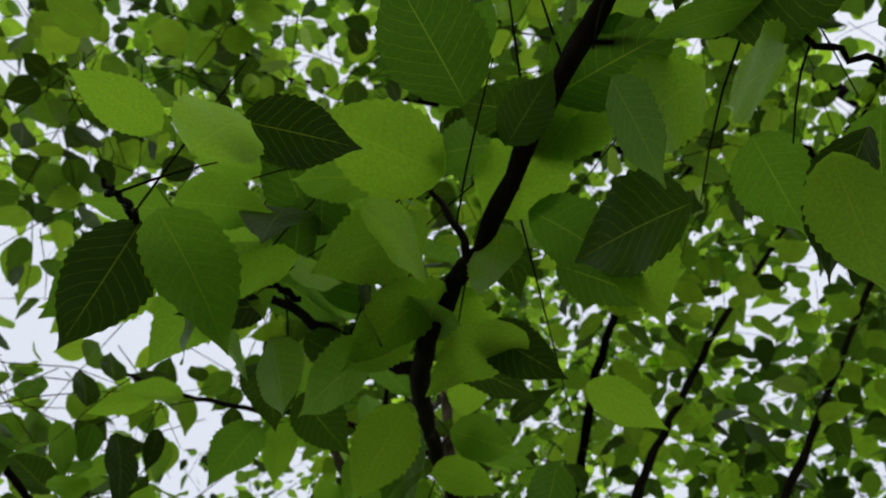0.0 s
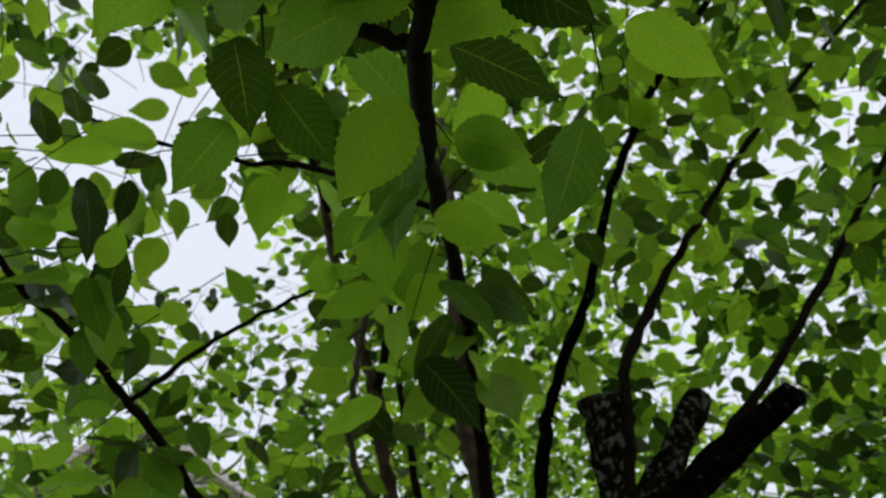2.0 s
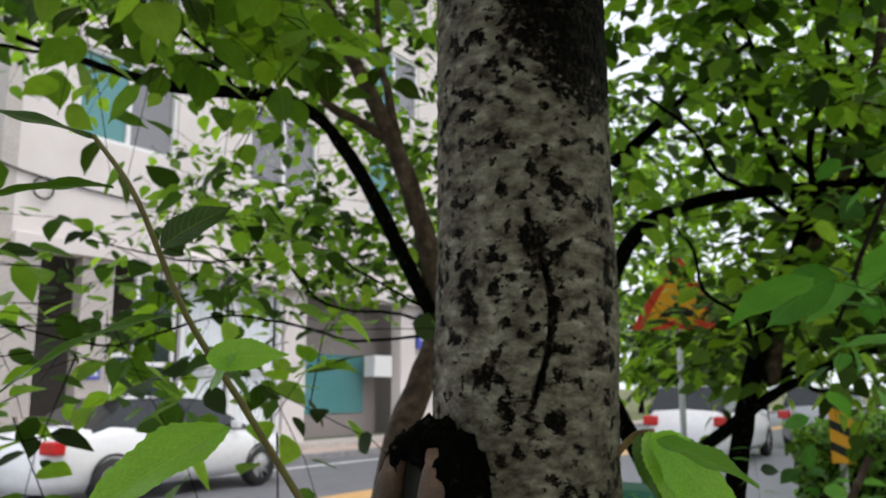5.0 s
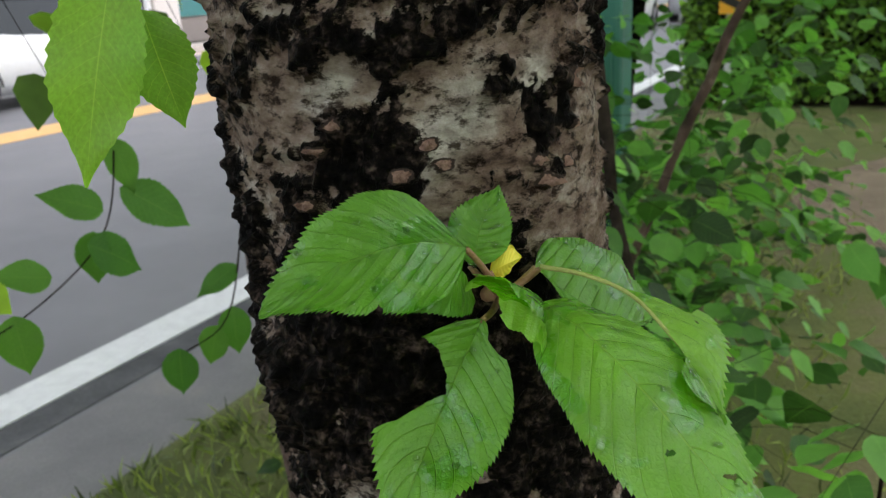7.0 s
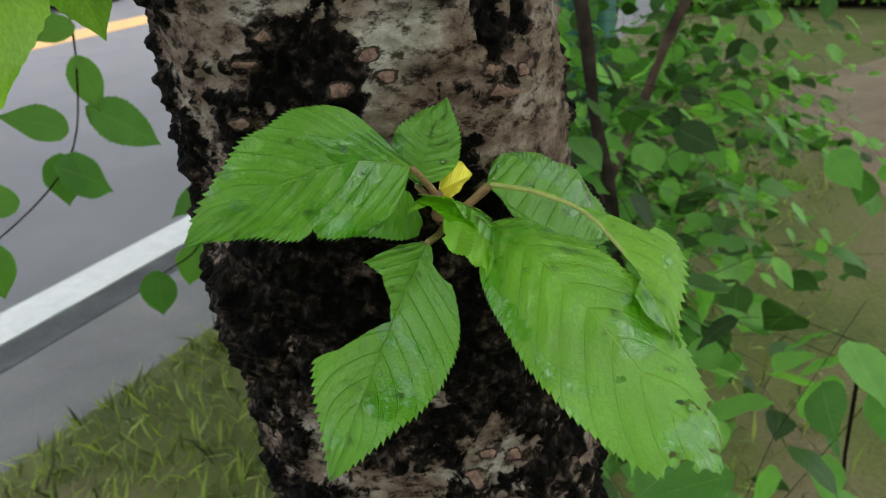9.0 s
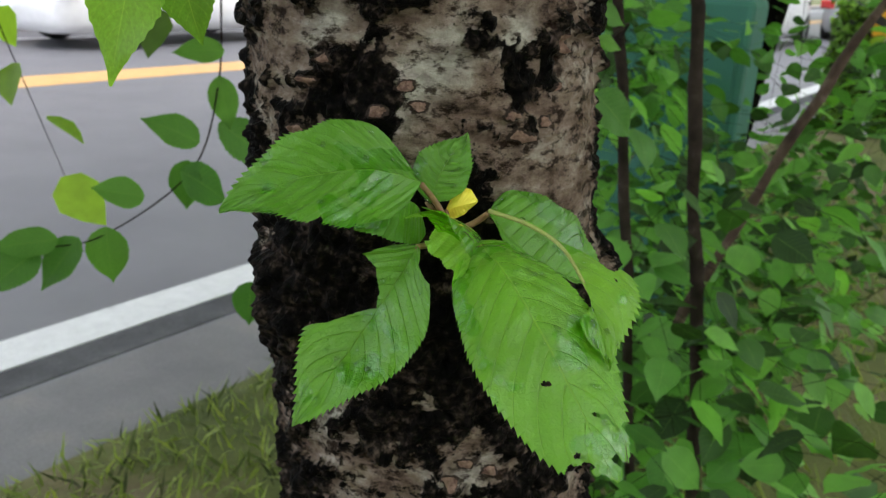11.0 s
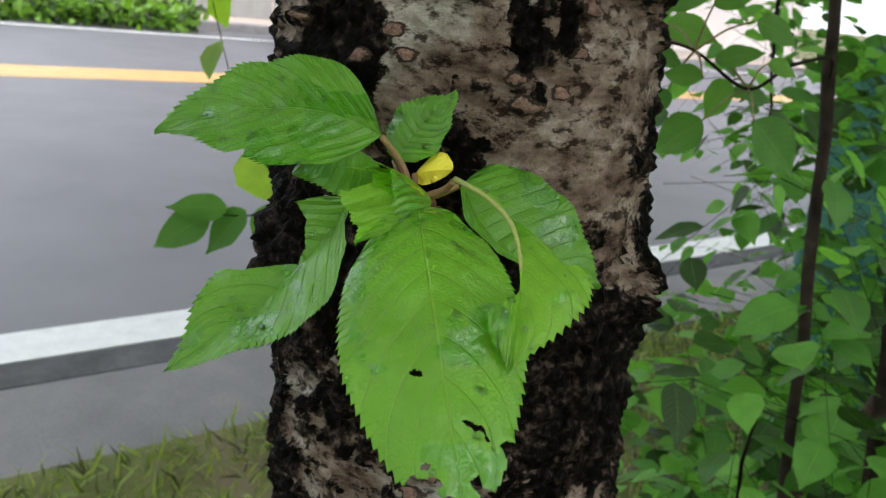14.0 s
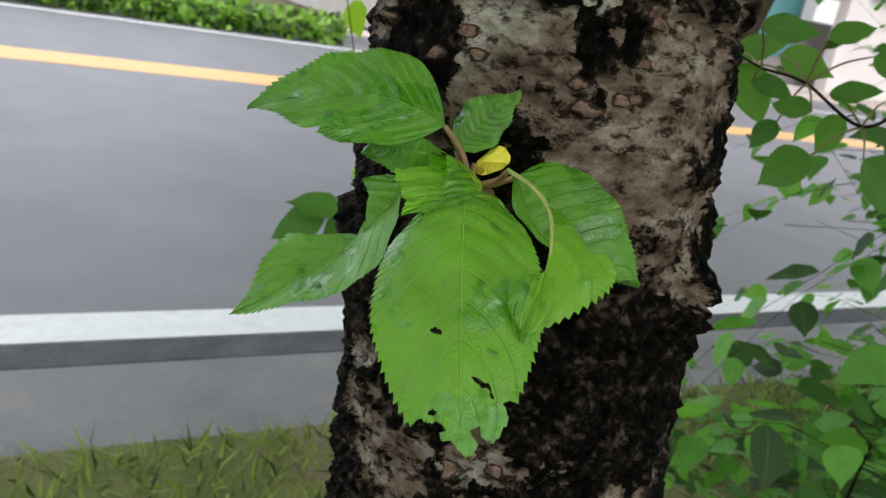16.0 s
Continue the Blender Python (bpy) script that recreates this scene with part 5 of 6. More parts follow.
for k, (a, b, w, u) in enumerate((((0.005, -0.09, 1.552), (-0.030, -0.130, 1.500), 1.1, (-0.5, -0.3, 0.9)), ((0.0, -0.094, 1.551), (-0.045, -0.160, 1.500), 0.9, (-0.6, 0.5, 0.6)), ((-0.01, -0.10, 1.548), (-0.035, -0.170, 1.528), 0.8, (-0.2, 0.2, 1)), ((0.012, -0.08, 1.55), (0.00, -0.10, 1.505), 1.0, (-0.8, -0.4, 0.4)))):
    leaf_piece(a, b, pale_mesh[(k + 2) % 6], spur, w * 0.62, u)
for name, root, ends in (("leafy_spur", (-0.045, -0.062, 1.93), [((-0.053, -0.112, 1.938), (-0.093, -0.081, 1.964)), ((-0.053, -0.112, 1.938), (-0.097, -0.078, 1.885)), ((-0.053, -0.112, 1.938), (-0.055, -0.155, 1.858)), ((-0.053, -0.112, 1.938), (-0.027, -0.205, 1.909)), ((-0.048, -0.121, 1.950), (-0.010, -0.232, 1.942)), ((-0.053, -0.108, 1.944), (-0.072, -0.150, 1.972)), ((-0.05, -0.115, 1.94), (-0.03, -0.17, 1.88)), ((-0.05, -0.12, 1.945), (0.02, -0.235, 1.90)), ((-0.055, -0.115, 1.94), (-0.085, -0.12, 1.872)), ((-0.052, -0.118, 1.945), (-0.02, -0.20, 1.965)), ((-0.056, -0.11, 1.94), (-0.075, -0.16, 1.91))]),
                         ("leafy_spur", (-0.075, -0.01, 2.14), [((-0.106, -0.014, 2.157), (-0.130, -0.019, 2.083)), ((-0.106, -0.014, 2.157), (-0.113, -0.05, 2.082)), ((-0.097, -0.031, 2.172), (-0.083, -0.106, 2.083)), ((-0.087, -0.05, 2.200), (-0.065, -0.135, 2.165)), ((-0.106, -0.014, 2.165), (-0.160, 0.036, 2.171)), ((-0.10, -0.02, 2.16), (-0.15, -0.06, 2.12)), ((-0.10, -0.03, 2.17), (-0.13, -0.10, 2.17))])):
    hub = np.mean([e[0] for e in ends], axis=0)
    sp = stalk(name, [root, tuple((np.array(root) + hub) / 2 + (0, 0, 0.01)), tuple(hub)], 0.004, 0.002, STEM_RED, cherry, "short leafy spur")
    for k, (a, b) in enumerate(ends):
        leaf_piece(a, b, (pale_mesh if k % 3 else dark_mesh)[k % 6], sp, 1.25, (0.1 * k - 0.6, -0.3, 1.0))
        tip = np.array(a) + (np.array(b) - np.array(a)) * 0.8 + (0.018 * (k % 3 - 1), 0.02 * ((k + 1) % 3 - 1), -0.012 * (k % 2) - 0.008)
        leaf_piece(a, tuple(tip), pale_mesh[(k + 3) % 6], sp, 1.15, (-0.5 - 0.1 * k, 0.1 * k - 0.3, 0.8))

# drooping twigs between the trunk and the road, and the leaves beside the trunk
hang = stalk("drooping_twig", [(0.58, 0.84, 1.5), (0.55, 0.80, 1.35), (0.50, 0.74, 1.22), (0.45, 0.69, 1.12), (0.38, 0.66, 1.02), (0.27, 0.69, 0.95), (0.2, 0.72, 0.94)], 0.0018, 0.0008, TWIG, cherry, "drooping leafy twig")
for k, (a, b) in enumerate((((0.45, 0.69, 1.13), (0.448, 0.665, 1.06)), ((0.44, 0.68, 1.07), (0.50, 0.62, 1.01)), ((0.38, 0.67, 1.03), (0.375, 0.68, 0.955)), ((0.36, 0.66, 1.02), (0.43, 0.63, 0.975)), ((0.32, 0.68, 0.99), (0.26, 0.70, 1.01)), ((0.27, 0.69, 0.96), (0.265, 0.68, 0.885)), ((0.22, 0.71, 0.95), (0.15, 0.74, 0.95)), ((0.24, 0.70, 0.95), (0.19, 0.72, 0.89)), ((0.40, 0.67, 1.05), (0.34, 0.70, 1.09)), ((0.47, 0.70, 1.16), (0.41, 0.73, 1.17)),
                            ((0.2, 0.72, 0.94), (0.13, 0.73, 0.90)))):
    leaf_piece(a, b, dark_mesh[k % 6], hang, 1.05, (-0.7, -0.6, 0.8))
hang = stalk("drooping_twig", [(0.62, 0.6, 1.35), (0.56, 0.57, 1.15), (0.52, 0.56, 1.02), (0.47, 0.56, 0.90), (0.42, 0.60, 0.86)], 0.0018, 0.0008, TWIG, cherry, "drooping leafy twig")
for k, (a, b) in enumerate((((0.48, 0.56, 0.91), (0.47, 0.55, 0.84)), ((0.46, 0.57, 0.89), (0.455, 0.59, 0.83)), ((0.42, 0.60, 0.87), (0.415, 0.605, 0.80)), ((0.5, 0.56, 0.96), (0.45, 0.59, 0.93)))):
    leaf_piece(a, b, dark_mesh[(k + 3) % 6], hang, 1.0, (-0.7, -0.6, 0.8))
hang = stalk("drooping_twig", [(-0.05, 0.06, 1.36), (-0.085, 0.06, 1.34), (-0.10, 0.05, 1.31), (-0.098, 0.042, 1.285)], 0.002, 0.001, STEM_RED, cherry, "short hanging twig")
for k, (a, b, w) in enumerate((((-0.100, 0.045, 1.300), (-0.118, 0.056, 1.236), 0.8), ((-0.096, 0.040, 1.288), (-0.092, 0.034, 1.250), 1.0))):
    leaf_piece(a, b, pale_mesh[(k + 1) % 6], hang, w, (-0.7, -0.5, 0.3))


STEM_PALE = speckled("stem_pale", [(0.3, (0.30, 0.34, 0.08)), (0.7, (0.38, 0.42, 0.12))], 60, 0.5)
stalk("midrib", [(-0.0604, -0.0705, 1.2076), (-0.0602, -0.0850, 1.2062), (-0.0632, -0.0998, 1.2024), (-0.0710, -0.1145, 1.1930)], 0.0008, 0.0005, STEM_PALE, sprout, "bare pale midrib")

# ---- undergrowth ----
EARTH = speckled("earth", [(0.3, (0.17, 0.12, 0.085)), (0.6, (0.27, 0.20, 0.145)), (0.78, (0.14, 0.14, 0.06))], 3.0, 0.9, 0.7, 0.01, fine=70)
bm = bmesh.new()
ring0 = [bm.verts.new((5.0, -1.7, 0.03))]
rings = []
for q in (0.35, 0.7, 0.92, 1.0):
    rings.append([bm.verts.new((5.0 + q * 3.4 * math.cos(a) * (1 + 0.18 * math.sin(3 * a + 1)), -1.7 + q * 1.75 * math.sin(a) * (1 + 0.15 * math.sin(5 * a)), 0.03 if q < 0.95 else -0.02)) for a in np.linspace(0, 2 * math.pi, 64, endpoint=False)])
for k in range(64):
    bm.faces.new((ring0[0], rings[0][k], rings[0][(k + 1) % 64]))
    for a, b in zip(rings, rings[1:]):
        bm.faces.new((a[k], b[k], b[(k + 1) % 64], a[(k + 1) % 64]))
tagged(part("bare_soil", bm, EARTH, None, "", True), "bare brown trodden soil among the grass", "ground", kind="structure")

def shrub(name, stems, crown, count, seed, label, size):
    ob = far_tree(name, (0, 0), stems, crown, count, seed, label, size, MID_BLADES, LEAF_LOW, 0.22)
    ob["category"] = "shrub"
    return ob


sapling = shrub("sapling", [
    ([(1.0, 0.45, 0), (1.05, 0.3, 0.5), (1.13, 0.16, 0.93), (1.19, 0.06, 1.2), (1.25, -0.05, 1.45)], 0.011, 0.007, BARK_BROWN),
    ([(0.84, 0.15, 0), (0.79, 0.185, 0.6), (0.728, 0.241, 1.15), (0.70, 0.275, 1.42)], 0.009, 0.006, BARK_UMBER),
    ([(0.92, 0.06, 0), (0.86, 0.11, 0.6), (0.80, 0.165, 1.15), (0.77, 0.195, 1.38)], 0.011, 0.008, BARK_UMBER),
], [((1.55, 0.45, 0.55), (0.5, 0.3, 0.36)), ((1.1, 0.3, 0.5), (0.25, 0.2, 0.25)), ((1.0, 0.25, 0.72), (0.2, 0.14, 0.2)), ((2.1, 0.5, 0.6), (0.5, 0.35, 0.4)), ((1.5, 0.2, 0.65), (0.35, 0.2, 0.25)), ((2.3, 0.2, 0.7), (0.45, 0.25, 0.3)), ((1.9, 0.72, 1.2), (0.35, 0.2, 0.2)), ((0.95, 0.35, 0.35), (0.3, 0.22, 0.2)), ((1.55, 0.62, 1.0), (0.3, 0.2, 0.2)), ((1.3, 0.75, 0.35), (0.3, 0.2, 0.2)), ((1.9, 0.12, 1.13), (0.4, 0.28, 0.2)), ((0.85, 0.2, 0.9), (0.16, 0.14, 0.2))], 3000, 51, "leafy green sapling beside the tree", 0.062)
# a leafy twig of the sapling that reaches past the cherry's trunk
reach = stalk("side_twig", [(0.72, 0.245, 1.21), (0.57, 0.17, 1.235), (0.415, 0.117, 1.23), (0.349, 0.107, 1.212), (0.292, 0.118, 1.235), (0.257, 0.128, 1.24), (0.244, 0.143, 1.247)], 0.0018, 0.0007, TWIG, sapling, "thin leafy side twig")
for k, (a, b) in enumerate((
        ((0.290, 0.187, 1.245), (0.310, 0.165, 1.258)), ((0.297, 0.185, 1.239), (0.304, 0.159, 1.207)), ((0.272, 0.146, 1.229), (0.286, 0.125, 1.228)), ((0.304, 0.142, 1.204), (0.289, 0.145, 1.189)), ((0.305, 0.157, 1.250), (0.326, 0.133, 1.244)),
        ((0.330, 0.126, 1.185), (0.311, 0.144, 1.162)), ((0.340, 0.134, 1.229), (0.354, 0.110, 1.238)), ((0.347, 0.121, 1.216), (0.346, 0.136, 1.189)), ((0.331, 0.085, 1.193), (0.356, 0.060, 1.166)), ((0.305, 0.084, 1.260), (0.319, 0.063, 1.254)),
        ((0.291, 0.106, 1.218), (0.280, 0.126, 1.218)), ((0.357, 0.101, 1.232), (0.369, 0.087, 1.228)), ((0.240, 0.122, 1.266), (0.267, 0.105, 1.269)), ((0.287, 0.107, 1.266), (0.303, 0.092, 1.278)))):
    a, b = np.array(a), np.array(b)
    near = min(((0.415, 0.117, 1.23), (0.349, 0.107, 1.212), (0.292, 0.118, 1.235), (0.257, 0.128, 1.24)), key=lambda q: np.linalg.norm(a - np.array(q)))
    stalk("leaf_stalk", [near, tuple((np.array(near) + a) / 2 + (0, 0, 0.004)), tuple(a)], 0.0009, 0.0006, STEM_GREEN, reach)
    leaf_piece(tuple(a), tuple(b + (b - a) * 0.25), dark_mesh[k % 6], reach, 1.15, (-0.7, -0.6, 0.7 + 0.1 * (k % 4)))
shrub("low_shrub", [([(0.6, -0.2, 0), (0.62, -0.2, 0.4), (0.6, -0.2, 0.8)], 0.003, 0.002, TWIG)], [((0.6, -0.2, 0.83), (0.10, 0.07, 0.07))], 22, 52, "low green shrub with broad leaves", 0.075)
shrub("low_shrub", [([(0.75, 0.25, 0), (0.72, 0.22, 0.5), (0.68, 0.2, 0.85)], 0.004, 0.002, TWIG)], [((0.68, 0.2, 0.74), (0.14, 0.1, 0.14)), ((0.9, 0.3, 0.55), (0.25, 0.15, 0.2)), ((0.72, 0.12, 0.5), (0.15, 0.1, 0.15)), ((0.85, 0.2, 0.75), (0.15, 0.11, 0.14))], 240, 53, "low green shrub with broad leaves", 0.068)
shrub("overhanging_branch", [([(1.4, 0.9, 2.2), (1.3, 0.75, 1.7), (1.15, 0.6, 1.3), (1.05, 0.5, 1.1)], 0.006, 0.002, TWIG)], [((1.05, 0.52, 1.1), (0.22, 0.16, 0.14)), ((1.5, 0.62, 1.12), (0.3, 0.2, 0.16)), ((0.85, 0.36, 1.0), (0.12, 0.1, 0.1)), ((1.7, 0.85, 1.3), (0.35, 0.25, 0.12))], 270, 54, "thin branch hanging with green leaves", 0.058)
shrub("overhanging_branch", [([(1.0, -0.3, 2.2), (0.7, -0.2, 1.9), (0.5, -0.13, 1.65)], 0.006, 0.002, TWIG)], [((0.52, -0.16, 1.60), (0.12, 0.09, 0.05)), ((1.5, -0.2, 1.8), (0.4, 0.3, 0.25))], 90, 55, "thin branch hanging with green leaves", 0.075)


def clipped_hedge():
    ob = thing("hedge", label="clipped green hedge of small leaves beside the road", category="hedge")
    rng = np.random.default_rng(60)
    n = 22000
    # leaves all over a long low block, thickest at its skin
    x, y, z = rng.uniform(8.3, 16, n), rng.uniform(-2.2, 1.58, n), rng.uniform(0.05, 1.2, n)
    face = rng.integers(0, 3, n)
    x = np.where(face == 0, 8.3 + rng.exponential(0.05, n), x)
    y = np.where(face == 1, 1.58 - rng.exponential(0.05, n), y)
    z = np.where(face == 2, 1.2 - rng.exponential(0.04, n), z)
    z = z + 0.04 * np.sin(x * 3.1) * np.cos(y * 2.3)
    b = np.stack([x, y, z], 1)
    place_leaves("foliage", LEAF_HEDGE, FAR_BLADES, b, rng.normal(size=(n, 3)), rng.normal(size=(n, 3)) + (-0.5, 0.2, 0.9), rng.uniform(0.05, 0.09, n), ob)
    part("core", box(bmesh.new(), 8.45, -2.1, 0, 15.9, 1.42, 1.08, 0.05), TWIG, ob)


clipped_hedge()

# a low clipped strip on the far side of the road
rng = np.random.default_rng(61)
n = 5000
strip = thing("hedge", label="low strip of green planting across the road", category="hedge")
place_leaves("foliage", LEAF_HEDGE, FAR_BLADES, np.stack([rng.uniform(-8, 4.8, n), rng.uniform(12.2, 12.9, n), rng.uniform(0.03, 0.4, n)], 1), rng.normal(size=(n, 3)), rng.normal(size=(n, 3)) + (0, -0.5, 0.9), rng.uniform(0.1, 0.17, n), strip)

rng = np.random.default_rng(70)
n = 16000
gx, gy = rng.uniform(-1.2, 5.5, n), 1.64 - np.abs(rng.normal(0, 1.0, n))
keep = np.array([noise.noise(Vector((a * 1.6, b * 1.6, 0))) for a, b in zip(gx, gy)]) > -0.28
keep &= ~((gx > 1.9) & (gy < -0.15))
gx, gy = gx[keep], gy[keep]
n = len(gx)
GRASS_BLADE = [leaf_blade(width=0.09, curl=0.9, fold=0.2, seed=1, steps=[0, 0.5, 1]), leaf_blade(width=0.12, curl=1.3, fold=0.2, seed=2, steps=[0, 0.5, 1])]
gd = rng.normal(0, 0.5, (n, 3)) + (0, 0, 1.0)
grass = place_leaves("grass", GRASS, GRASS_BLADE, np.stack([gx, gy, np.full(n, -0.005)], 1), gd, rng.normal(size=(n, 3)), rng.uniform(0.03, 0.09, n), None)
tagged(grass, "short patchy green grass on the verge", "grass", kind="stuff")


# ---- the building across the road ----
def quad_box(name, x0, y0, z0, x1, y1, z1, mat, parent, label="", bevel=0.0):
    return part(name, box(bmesh.new(), x0, y0, z0, x1, y1, z1, bevel), mat, parent, label)


def window(parent, x0, x1, z0, z1, y, left, right):
    """A sliding window: its frame, the mullion, a sill and two panes."""
    bm = bmesh.new()
    w = 0.09
    box(bm, x0, y - 0.06, z0, x0 + w, y + 0.1, z1)
    box(bm, x1 - w, y - 0.06, z0, x1, y + 0.1, z1)
    box(bm, x0 + w, y - 0.06, z0, x1 - w, y + 0.1, z0 + w)
    box(bm, x0 + w, y - 0.06, z1 - w, x1 - w, y + 0.1, z1)
    xm = (x0 + x1) / 2
    box(bm, xm - 0.05, y - 0.05, z0 + w, xm + 0.05, y + 0.1, z1 - w)
    win = part("window", bm, FRAME_WHITE, parent)
    quad_box("pane", x0 + w, y + 0.01, z0 + w, xm - 0.05, y + 0.03, z1 - w, left, win)
    quad_box("pane", xm + 0.05, y + 0.03, z0 + w, x1 - w, y + 0.05, z1 - w, right, win)
    return win


def wall_with_holes(x0, x1, z0, z1, y0, y1, holes):
    """A wall along x with rectangular holes (x0, x1, z0, z1), in one piece."""
    xs = sorted({x0, x1, *(h[0] for h in holes), *(h[1] for h in holes)})
    zs = sorted({z0, z1, *(h[2] for h in holes), *(h[3] for h in holes)})
    bm = bmesh.new()
    grid = [[bm.verts.new((x, y0, z)) for z in zs] for x in xs]
    for i in range(len(xs) - 1):
        for j in range(len(zs) - 1):
            cx, cz = (xs[i] + xs[i + 1]) / 2, (zs[j] + zs[j + 1]) / 2
            if not any(a < cx < b and c < cz < d for a, b, c, d in holes):
                bm.faces.new((grid[i][j], grid[i + 1][j], grid[i + 1][j + 1], grid[i][j + 1]))
    for v in [v for v in bm.verts if not v.link_faces]:
        bm.verts.remove(v)
    made = bmesh.ops.extrude_face_region(bm, geom=list(bm.faces))
    bmesh.ops.translate(bm, verts=[v for v in made["geom"] if isinstance(v, bmesh.types.BMVert)], vec=(0, y1 - y0, 0))
    return bm


def building():
    ob = thing("building", label="cream rendered building with white-framed windows and a curtained shop front", category="building")
    y = 14.5
    wins = [(x, x + 2.4, z, z + 1.9) for z in (6.5, 9.8, 12.6 - 0.1) for x in (8.4, 12.9, 17.4, 21.6)]
    part("wall", wall_with_holes(7.3, 25, 4.4, 14.8, y, y + 0.3, [(a, b, c, min(d, 14.2)) for a, b, c, d in wins]), FACADE, ob)
    for k, (a, b, c, d) in enumerate(wins):
        window(ob, a, b, c, min(d, 14.2), y + 0.12, TEAL_GLASS if k % 2 == 0 else GREY_GLASS, GREY_GLASS if k != 5 else TEAL_GLASS)
    # side wall darker than the front: its shade is put into the colour
    quad_box("side_wall", 7.0, y + 0.003, 0, 7.3, 26, 14.8, STONE_TRIM_AND_SHADED_SIDE, ob)
    quad_box("roof", 6.7, y - 0.3, 14.8, 25.3, 26.3, 15.15, STONE_TRIM_AND_SHADED_SIDE, ob, "flat roof with a thin dark eave", 0.03)
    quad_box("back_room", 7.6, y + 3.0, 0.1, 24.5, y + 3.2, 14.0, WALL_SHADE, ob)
    quad_box("ledge", 10.6, y - 0.35, 3.98, 25, y + 0.3, 4.4, FACADE, ob, "projecting pale ledge over the shop front", 0.02)
    quad_box("ledge", 7.3, y - 0.15, 4.1, 10.6, y + 0.3, 4.4, FACADE, ob, "", 0.02)
    quad_box("step", 10.5, y - 0.6, 0.0, 25, y + 0.3, 0.28, STONE_TRIM_AND_SHADED_SIDE, ob, "", 0.01)
    # shop front: glazing with curtains, columns, recess, small signs
    quad_box("column", 14.2, y - 0.05, 0.28, 14.95, y + 0.3, 3.98, FACADE, ob, "", 0.01)
    quad_box("column", 18.9, y - 0.05, 0.28, 19.6, y + 0.3, 3.98, FACADE, ob, "", 0.01)
    quad_box("column", 7.3, y, 0.0, 7.9, y + 0.3, 4.1, STONE_TRIM_AND_SHADED_SIDE, ob, "", 0.01)
    quad_box("column", 8.75, y, 0.0, 9.45, y + 0.3, 4.1, STONE_TRIM_AND_SHADED_SIDE, ob, "", 0.01)
    for a, b, mat in ((11.15, 12.65, DARK_GLASS), (12.65, 14.15, DARK_GLASS), (10.0, 11.0, DARK_GLASS)):
        bm = bmesh.new()
        box(bm, a, y + 0.02, 0.28, a + 0.08, y + 0.14, 3.98)
        box(bm, b - 0.08, y + 0.02, 0.28, b, y + 0.14, 3.98)
        box(bm, a + 0.08, y + 0.02, 0.28, b - 0.08, y + 0.14, 0.38)
        box(bm, a + 0.08, y + 0.02, 3.88, b - 0.08, y + 0.14, 3.98)
        box(bm, a + 0.08, y + 0.02, 2.02, b - 0.08, y + 0.14, 2.12)
        fr = part("shop_window", bm, FRAME_WHITE, ob)
        if a > 11:
            verts, faces = [], []
            for i in range(41):
                for j in range(9):
                    s, h = i / 40, j / 8
                    verts.append((a + 0.1 + (b - a - 0.2) * s, y + 0.26 + 0.035 * math.sin(s * 62) + 0.02 * math.sin(s * 23), 0.5 + 3.36 * h))
            faces = [(i * 9 + j, (i + 1) * 9 + j, (i + 1) * 9 + j + 1, i * 9 + j + 1) for i in range(40) for j in range(8)]
            piece("curtain", mesh_of("curtain", np.array(verts), np.array(faces), CURTAIN), fr, None, "pale blue-white pleated curtain")
        else:
            quad_box("pane", a + 0.08, y + 0.07, 0.38, b - 0.08, y + 0.09, 3.88, mat, fr)
    door = quad_box("door_frame", 9.5, y + 0.05, 0.0, 9.98, y + 0.18, 2.3, FRAME_WHITE, ob)
    quad_box("pane", 9.56, y + 0.03, 0.1, 9.92, y + 0.05, 2.2, DARK_GLASS, door)
    plate = quad_box("plate", 8.95, y - 0.02, 1.75, 9.25, y, 1.95, SIGN_BLUE, ob, "small blue plate with white marks")
    quad_box("mark", 9.0, y - 0.024, 1.81, 9.08, y - 0.02, 1.89, FRAME_WHITE, plate)
    quad_box("mark", 9.12, y - 0.024, 1.81, 9.2, y - 0.02, 1.89, FRAME_WHITE, plate)
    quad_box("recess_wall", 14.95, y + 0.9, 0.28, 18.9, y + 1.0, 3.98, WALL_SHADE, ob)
    quad_box("pane", 15.3, y + 0.86, 0.9, 18.3, y + 0.89, 2.5, TEAL_GLASS, ob)
    quad_box("conditioner", 17.9, y + 0.1, 1.9, 18.7, y + 0.5, 2.5, FRAME_WHITE, ob, "white wall-mounted air conditioner", 0.02)
    sign = quad_box("shop_sign", 19.65, y - 0.12, 2.75, 21.0, y - 0.02, 3.75, SIGN_BLUE, ob, "blue shop sign with white lettering", 0.01)
    for k, (a, b, c, d) in enumerate(((19.8, 20.0, 3.4, 3.62), (20.06, 20.2, 3.42, 3.6), (19.8, 19.98, 2.98, 3.2), (20.05, 20.22, 2.98, 3.2), (20.3, 20.46, 2.98, 3.2), (20.54, 20.7, 2.98, 3.2))):
        quad_box("letter_bar", a, y - 0.13, c, b, y - 0.12, d, FRAME_WHITE, sign)
    # a cable along the wall with a coil hung on a bracket
    cable = stalk("cable", [(6.9, y - 0.04, 5.62), (7.45, y - 0.04, 5.52), (8.6, y - 0.04, 5.44), (10.4, y - 0.04, 5.38)], 0.02, 0.02, BLACK, ob, "thin grey cable along the wall")
    stalk("coil", [(7.78 + 0.2 * math.cos(t), y - 0.08, 5.27 + 0.2 * math.sin(t)) for t in np.linspace(1.57, 7.85, 13)], 0.022, 0.022, BLACK, cable, "loose coil of cable")
